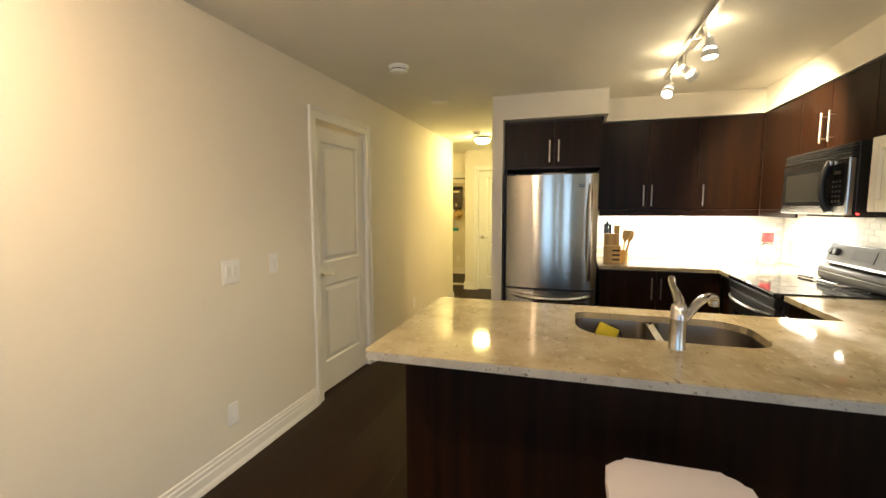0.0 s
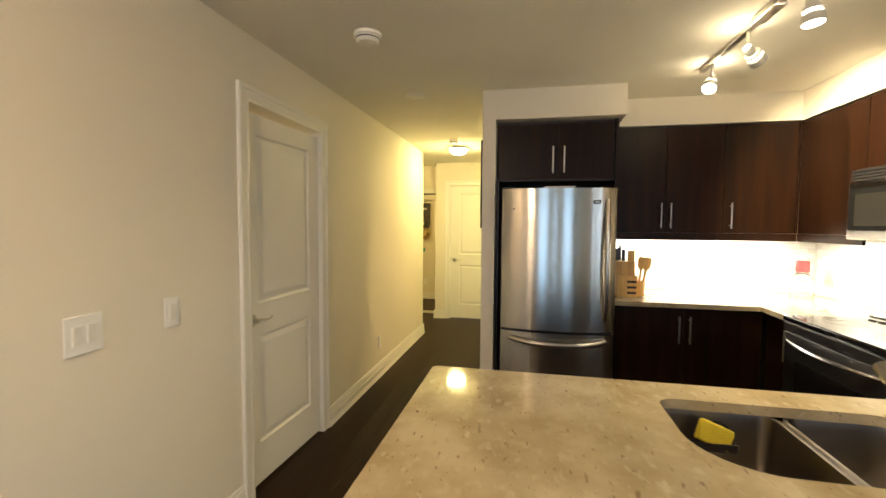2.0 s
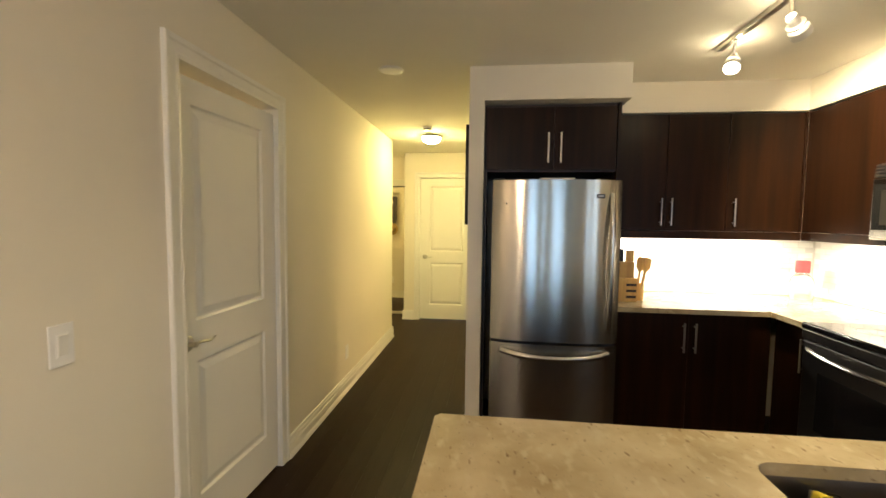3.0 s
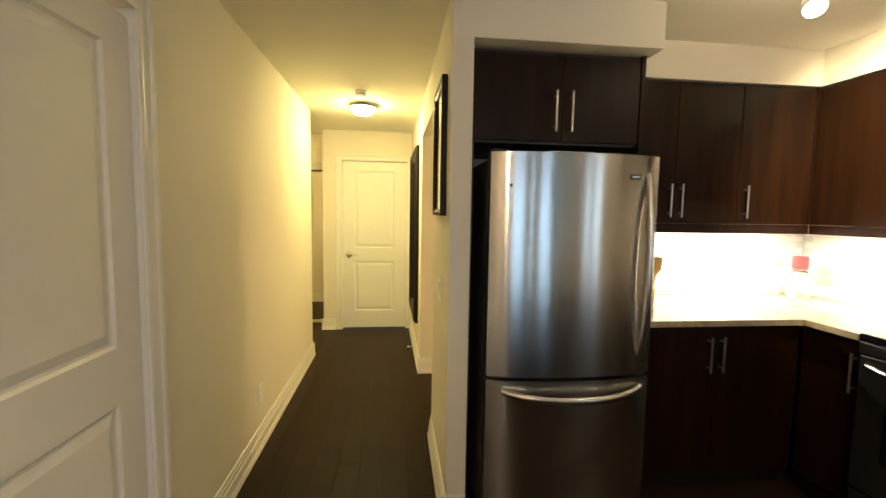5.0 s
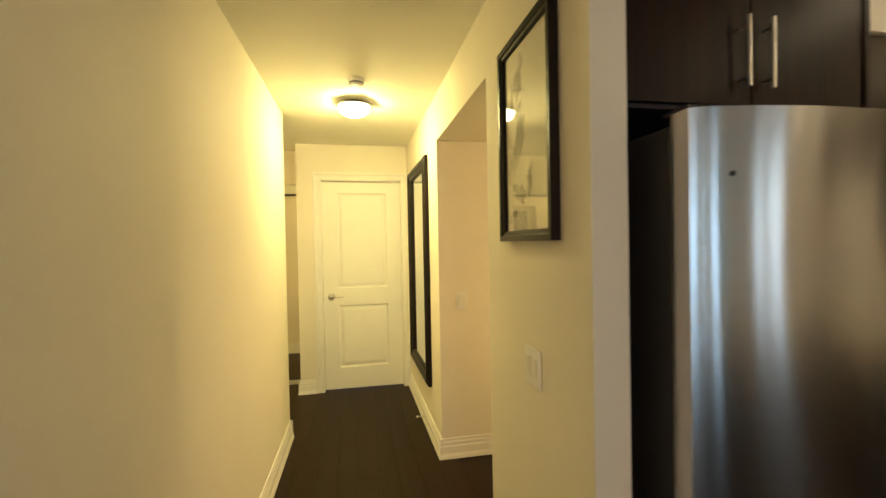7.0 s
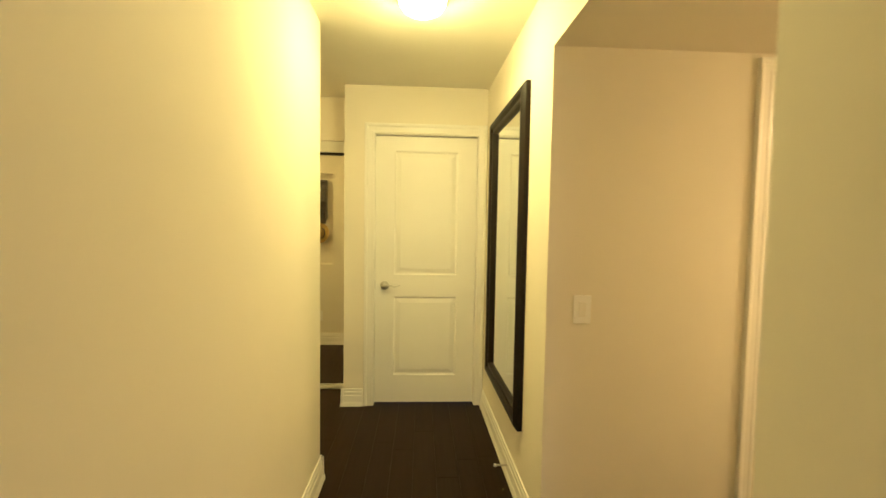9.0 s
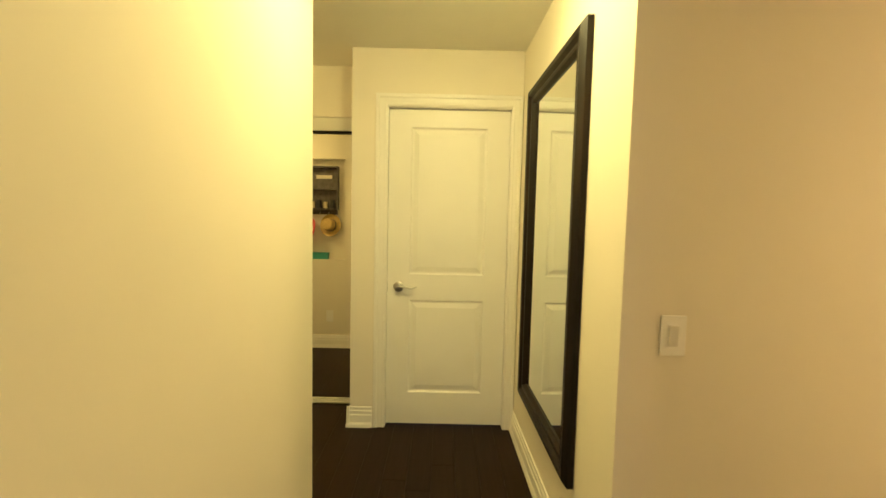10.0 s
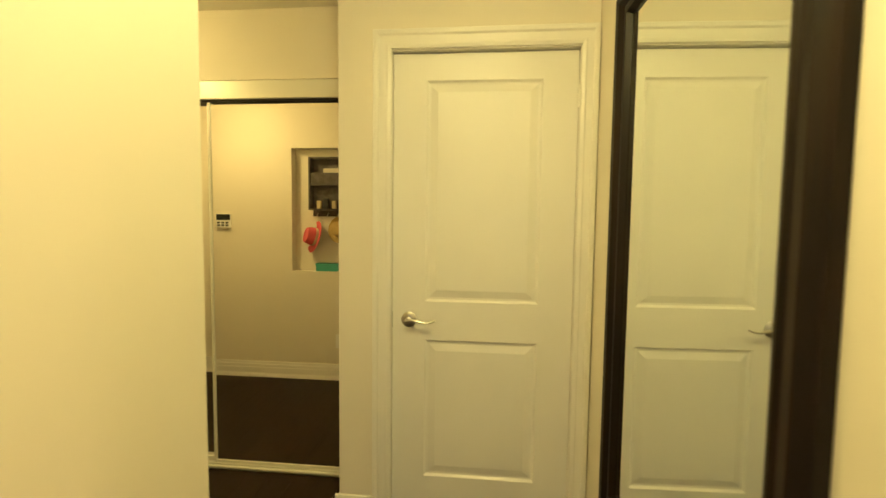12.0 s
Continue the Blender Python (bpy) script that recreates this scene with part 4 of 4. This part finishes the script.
def detector(x, y, r, h):
    o = thing("smoke_detector", (x, y, H), "round white smoke detector on the ceiling", "smoke detector")
    part("base", lathe(bmesh.new(), [(0, -0.0005), (r, -0.0005), (r, -h * 0.35), (r * 0.92, -h * 0.42), (0, -h * 0.42)], pose(x, y, H)), M_plate, o, smooth=True)
    part("cap", lathe(bmesh.new(), [(r * 0.86, -h * 0.43), (r * 0.84, -h * 0.8), (r * 0.7, -h), (0, -h)], pose(x, y, H)), M_plate, o, smooth=True)
    part("slot_ring", lathe(bmesh.new(), [(r * 0.855, -h * 0.55), (r * 0.862, -h * 0.56), (r * 0.862, -h * 0.68), (r * 0.85, -h * 0.69)], pose(x, y, H)), M_grey, o)
    part("test_button", lathe(bmesh.new(), [(0.012, -h - 0.0005), (0.011, -h - 0.003), (0, -h - 0.004)], pose(x + r * 0.3, y, H)), M_plate, o)


detector(-0.915, 2.60, 0.068, 0.045)
detector(-0.968, 5.28, 0.05, 0.042)
o = thing("ceiling_cover_plate", (-0.948, 3.62, H), "round cream blanking plate on the ceiling", "cover plate")
part("disc", lathe(bmesh.new(), [(0, -0.011), (0.06, -0.011), (0.073, -0.007), (0.077, -0.001), (0, -0.0005)], pose(-0.948, 3.62, H)), M_plate, o, smooth=True)


# ---------------------------------------------------------------- switches and outlets
def plate(name, label, m, w, h, gangs, outlet=False):
    """local: face towards -y, centre at 0"""
    o = thing(name, tuple(m.translation), label, "outlet" if outlet else "light switch")
    B("cover", (-w / 2, w / 2, -0.006, -0.0005, -h / 2, h / 2), M_plate, o, bev=0.002, m=m)
    for g in range(gangs):
        cx = (g - (gangs - 1) / 2) * 0.046
        if outlet:
            for z in (-0.02, 0.02):
                B("socket", (cx - 0.016, cx + 0.016, -0.0085, -0.0055, z - 0.013, z + 0.013), M_plate, o, bev=0.002, m=m)
        else:
            B("bezel", (cx - 0.0175, cx + 0.0175, -0.0072, -0.0055, -0.034, 0.034), M_plate, o, m=m)
            B("rocker", (cx - 0.014, cx + 0.014, -0.010, -0.006, -0.030, 0.030), M_trim, o, bev=0.001, m=m @ pose(0, 0, 0, 3, 0, 0))


onL = lambda y, z: Matrix.Translation((XL, y, z)) @ pose(0, 0, 0, 0, 0, 90)
onR = lambda y, z: Matrix.Translation((XR, y, z)) @ pose(0, 0, 0, 0, 0, -90)
plate("light_switch", "white double rocker switch on the wall", onL(1.635, 1.088), 0.122, 0.125, 2)
plate("light_switch", "white single rocker switch beside the door", onL(1.978, 1.092), 0.072, 0.12, 1)
plate("wall_outlet", "white double outlet near the floor", onL(1.60, 0.31), 0.072, 0.118, 1, True)
plate("wall_outlet", "white double outlet above the hall baseboard", onL(4.36, 0.33), 0.072, 0.118, 1, True)
plate("light_switch", "white double rocker switch below the picture", onR(3.95, 1.040), 0.118, 0.118, 2)
plate("light_switch", "white single rocker switch in the alcove", Matrix.Translation((-0.314, YA, 1.040)), 0.072, 0.116, 1)
plate("wall_outlet", "white outlet low on the foyer wall", Matrix.Translation((-2.12, 6.02, 0.33)) @ pose(0, 0, 0, 0, 0, 180), 0.072, 0.118, 1, True)
o = thing("door_stop", (-0.493, 6.03, 0.06), "small spring door stop on the baseboard", "door stop")
part("spring", rod(bmesh.new(), (-0.485, 6.03, 0.065), (-0.548, 6.03, 0.065), 0.005), M_nickel, o, smooth=True)
part("tip", rod(bmesh.new(), (-0.548, 6.03, 0.065), (-0.561, 6.03, 0.065), 0.008), M_plate, o)


# ---------------------------------------------------------------- framed mirror and picture
def framed(name, XR, label, category, y0, y1, z0, z1, width, depth, steps, inner_name, inner_mat, inner_d, yaw=0.0):
    """a moulded frame on the right-hand wall; steps: (across 0..1, height 0..1)"""
    o = thing(name, (XR, (y0 + y1) / 2, z0), label, category)
    tilt = Matrix.Translation((XR, y0, 0)) @ pose(0, 0, 0, 0, 0, yaw) @ Matrix.Translation((-XR, -y0, 0))
    cor = [(y0, z0, 1, 1), (y1, z0, -1, 1), (y1, z1, -1, -1), (y0, z1, 1, -1)]
    for i in range(4):
        a, c2 = cor[i], cor[(i + 1) % 4]
        bm = bmesh.new()
        rows = []
        for y, z, sy, sz in (a, c2):
            rows.append([bm.verts.new((XR - depth * hh - 0.001, y + sy * width * u, z + sz * width * u)) for u, hh in [(0, 0)] + steps + [(1, 0)]])
        k = len(rows[0])
        for j in range(k):
            bm.faces.new((rows[0][j], rows[0][(j + 1) % k], rows[1][(j + 1) % k], rows[1][j]))
        bm.faces.new(rows[0]), bm.faces.new(rows[1])
        bmesh.ops.transform(bm, matrix=tilt, verts=bm.verts)
        part(("side_rail", "bottom_rail", "side_rail", "top_rail")[(i + 1) % 4], bm, M_frame, o)
    B(inner_name, (XR - inner_d - 0.004, XR - inner_d, y0 + width * 0.97, y1 - width * 0.97, z0 + width * 0.97, z1 - width * 0.97), inner_mat, o, m=tilt)
    return o, tilt


framed("wall_mirror", -0.4685, "tall wall mirror in a dark moulded wooden frame", "mirror", 5.798, 6.675, 0.368, 2.066, 0.092, 0.042,
       [(0, 0.55), (0.08, 0.72), (0.25, 1.0), (0.45, 0.95), (0.6, 0.6), (0.72, 0.6), (0.8, 0.75), (0.9, 0.7), (1, 0.3)], "mirror_glass", M_mirror, 0.008, 1.15)
pic, ptilt = framed("framed_picture", XR, "dark framed charcoal wash picture behind glass", "picture", 3.755, 4.165, 1.425, 2.075, 0.034, 0.028,
                    [(0, 1.0), (0.5, 1.0), (0.62, 0.8), (0.85, 0.75), (1, 0.5)], "paper_sheet", M_paper, 0.006, 0.0)
def wash(cy, cz, w, h, k, ang):
    """a soft-edged flat blot of ink on the sheet"""
    rr = random.Random(k)
    bm = bmesh.new()
    o = []
    for i in range(18):
        a = 2 * math.pi * i / 18
        f = 0.5 + 0.8 * rr.random()
        u, v2 = w * f * math.cos(a), h * f * math.sin(a)
        o.append(bm.verts.new((XR - 0.0105 - 0.0003 * k, cy + u * math.cos(ang) - v2 * math.sin(ang), cz + u * math.sin(ang) + v2 * math.cos(ang))))
    bm.faces.new(o)
    part("ink_wash", bm, M_ink, pic)
for k, q in enumerate(((4.02, 1.93, 0.035, 0.06, 0.2), (4.00, 1.82, 0.03, 0.05, -0.3), (4.05, 1.70, 0.04, 0.09, 0.3), (3.99, 1.99, 0.022, 0.03, 0.0), (4.07, 1.88, 0.018, 0.07, -0.2), (4.00, 1.73, 0.02, 0.08, 0.5), (4.01, 1.58, 0.06, 0.03, 0.4), (4.06, 1.51, 0.05, 0.022, -0.3), (3.93, 1.60, 0.02, 0.06, 0.1))):
    wash(*q[:4], k, q[4])
g = B("glass", (XR - 0.0150, XR - 0.0135, 3.787, 4.133, 1.457, 2.043), mat("picture_glass", (1, 1, 1), 0.02, trans=1.0), pic, "clear glass")
g.visible_shadow = False

# ---------------------------------------------------------------- foyer niche
rk = thing("key_rack", (-2.22, 5.935, 1.37), "grey wooden mail and key rack in the niche", "rack")
RX0, RX1, RZ0, RZ1 = -2.39, -2.05, 1.375, 1.865
B("backboard", (RX0 + 0.015, RX1 - 0.015, 5.936, 5.944, RZ0, RZ1), M_rack, rk)
for x in (RX0, RX1 - 0.014): B("side", (x, x + 0.014, 5.936, 6.01, RZ0 + 0.05, RZ1), M_rack, rk)
for z in (RZ0 + 0.05, RZ0 + 0.255, RZ1 - 0.014): B("shelf", (RX0 + 0.015, RX1 - 0.015, 5.9445, 6.01, z, z + 0.013), M_rack, rk)
B("pocket_front", (RX0 + 0.015, RX1 - 0.015, 5.99, 6.0, RZ0 + 0.269, RZ0 + 0.36), M_rack, rk)
B("letter", (-2.28, -2.12, 5.955, 5.962, RZ0 + 0.27, RZ0 + 0.40), M_paper, rk, m=pose(0, 0, 0))
for k, x in enumerate((-2.33, -2.27, -2.20, -2.13)): B("jar", (x, x + 0.035, 5.95, 5.985, RZ0 + 0.064, RZ0 + 0.13 + 0.02 * (k % 2)), M_grey if k % 2 else M_cream, rk, bev=0.004)
for x in (-2.33, -2.24, -2.15): part("hook", sweep(bmesh.new(), bez((x, 5.944, 1.40), (x, 5.985, 1.395), (x, 5.985, 1.36), (x, 5.965, 1.385), 8), 0.004, seg=6), M_nickel, rk)


def hat(name, label, m, mats, r):
    o = thing(name, tuple(m.translation), label, "hat")
    part("crown", lathe(bmesh.new(), [(r * 0.56, 0), (r * 0.54, 0.05), (r * 0.46, 0.085), (r * 0.2, 0.092), (0, 0.085)], m), mats[0], o, smooth=True)
    part("band", lathe(bmesh.new(), [(r * 0.565, 0.004), (r * 0.565, 0.024), (r * 0.55, 0.025)], m), mats[1], o, smooth=True)
    part("brim", lathe(bmesh.new(), [(r * 0.55, 0), (r * 0.8, -0.004), (r, 0.008), (r, 0.011), (r * 0.8, 0), (r * 0.55, 0.004)], m), mats[0], o, smooth=True)


hat("straw_hat", "straw hat hanging from the key rack", Matrix.Translation((-2.13, 5.96, 1.265)) @ pose(0, 0, 0, -82, 0, 12), (M_straw, M_black), 0.115)
hat("coral_hat", "coral red and cream hat hanging from the rack", Matrix.Translation((-2.34, 5.985, 1.20)) @ pose(0, 0, 0, -75, 0, 50), (M_pink, M_cream), 0.135)
tb = thing("teal_box", (-2.24, 5.975, NZ0), "small teal card box on the niche ledge", "box")
B("carton", (-2.33, -2.15, 5.945, 6.01, NZ0 + 0.0005, NZ0 + 0.05), M_teal, tb, bev=0.002)
B("carton_lid", (-2.333, -2.147, 5.942, 6.013, NZ0 + 0.05, NZ0 + 0.066), M_teal, tb, bev=0.002)
kp = thing("alarm_keypad", (-3.12, 6.02, 1.33), "white alarm keypad with dark display on the wall", "keypad")
B("case", (-3.185, -3.06, 6.0205, 6.04, 1.27, 1.385), M_plate, kp, bev=0.004)
B("display", (-3.183, -3.062, 6.0405, 6.043, 1.335, 1.383), M_glassblk, kp)
for k in range(6): B("key", (-3.175 + 0.037 * (k % 3), -3.152 + 0.037 * (k % 3), 6.0405, 6.043, 1.283 + 0.022 * (k // 3), 1.297 + 0.022 * (k // 3)), M_grey, kp)

# ---------------------------------------------------------------- small pieces of walls and floor
sb = structure("backsplash_back", [(0.476, XK - 0.009, YB - 0.008, YB, CT, 1.40)], M_grout, "white glazed subway tile backsplash on the back wall", "backsplash")
ss = structure("backsplash_side", [(XK - 0.008, XK, 1.2, YB - 0.008, CT, 1.40)], M_grout, "white glazed subway tile backsplash behind the range", "backsplash")


def shared(mesh, parent, name, loc):
    ob = new(name, mesh)
    ob.location = loc
    ob.parent = parent
    return ob


def brickmesh(name, sx, sy, sz, bev, material):
    bm = box(bmesh.new(), -sx / 2, sx / 2, -sy / 2, sy / 2, -sz / 2, sz / 2)
    if bev: bmesh.ops.bevel(bm, geom=list(bm.edges), offset=bev, segments=1, affect="EDGES")
    me = bpy.data.meshes.new(name)
    bm.to_mesh(me)
    bm.free()
    me.materials.append(material)
    return me


TW, TH = 0.098, 0.0368
tile_b = brickmesh("tile", TW, 0.006, TH, 0.0012, M_tile)
tile_s = brickmesh("tile", 0.006, TW, TH, 0.0012, M_tile)
for r_ in range(11):
    z = CT + 0.0215 + r_ * 0.039
    off = 0.05 if r_ % 2 else 0
    for k in range(16):
        x = 0.528 + off + k * 0.1
        if x + TW / 2 < XK - 0.01: shared(tile_b, sb, "tile", (x, YB - 0.0105, z))
    for k in range(24):
        y = 4.26 - off - k * 0.1
        shared(tile_s, ss, "tile", (XK - 0.0105, y, z))

PW, PL = 0.127, 1.22
plank = brickmesh("plank", PW - 0.0005, PL - 0.0005, 0.012, 0.0005, M_floor)
rest = bmesh.new()
rng = random.Random(7)
for i in range(48):
    x = -3.80 + PW * (i + 0.5)
    y = -4.6 + rng.random() * -PL
    while y < 8.05:
        cy = y + PL / 2
        if cy > 5.46 and x > XR + 0.02: break
        near = -1.6 < x < -0.3 and cy > -0.8 or (x < -1.5 and cy > 6.3 and x > -2.9)
        if near and y + PL < 8.05: shared(plank, floor, "plank", (x, cy, -0.006))
        elif y < 8.0 and x < XK: box(rest, x - PW / 2 + 0.00025, x + PW / 2 - 0.00025, max(y + 0.00025, -4.6), min(y + PL - 0.00025, 8.08 if x < XR else 5.465), -0.012, 0.0)
        y += PL
tagged(part("planks", rest, M_floor, None), "dark stained hardwood planks of the floor", "floor", kind="stuff")
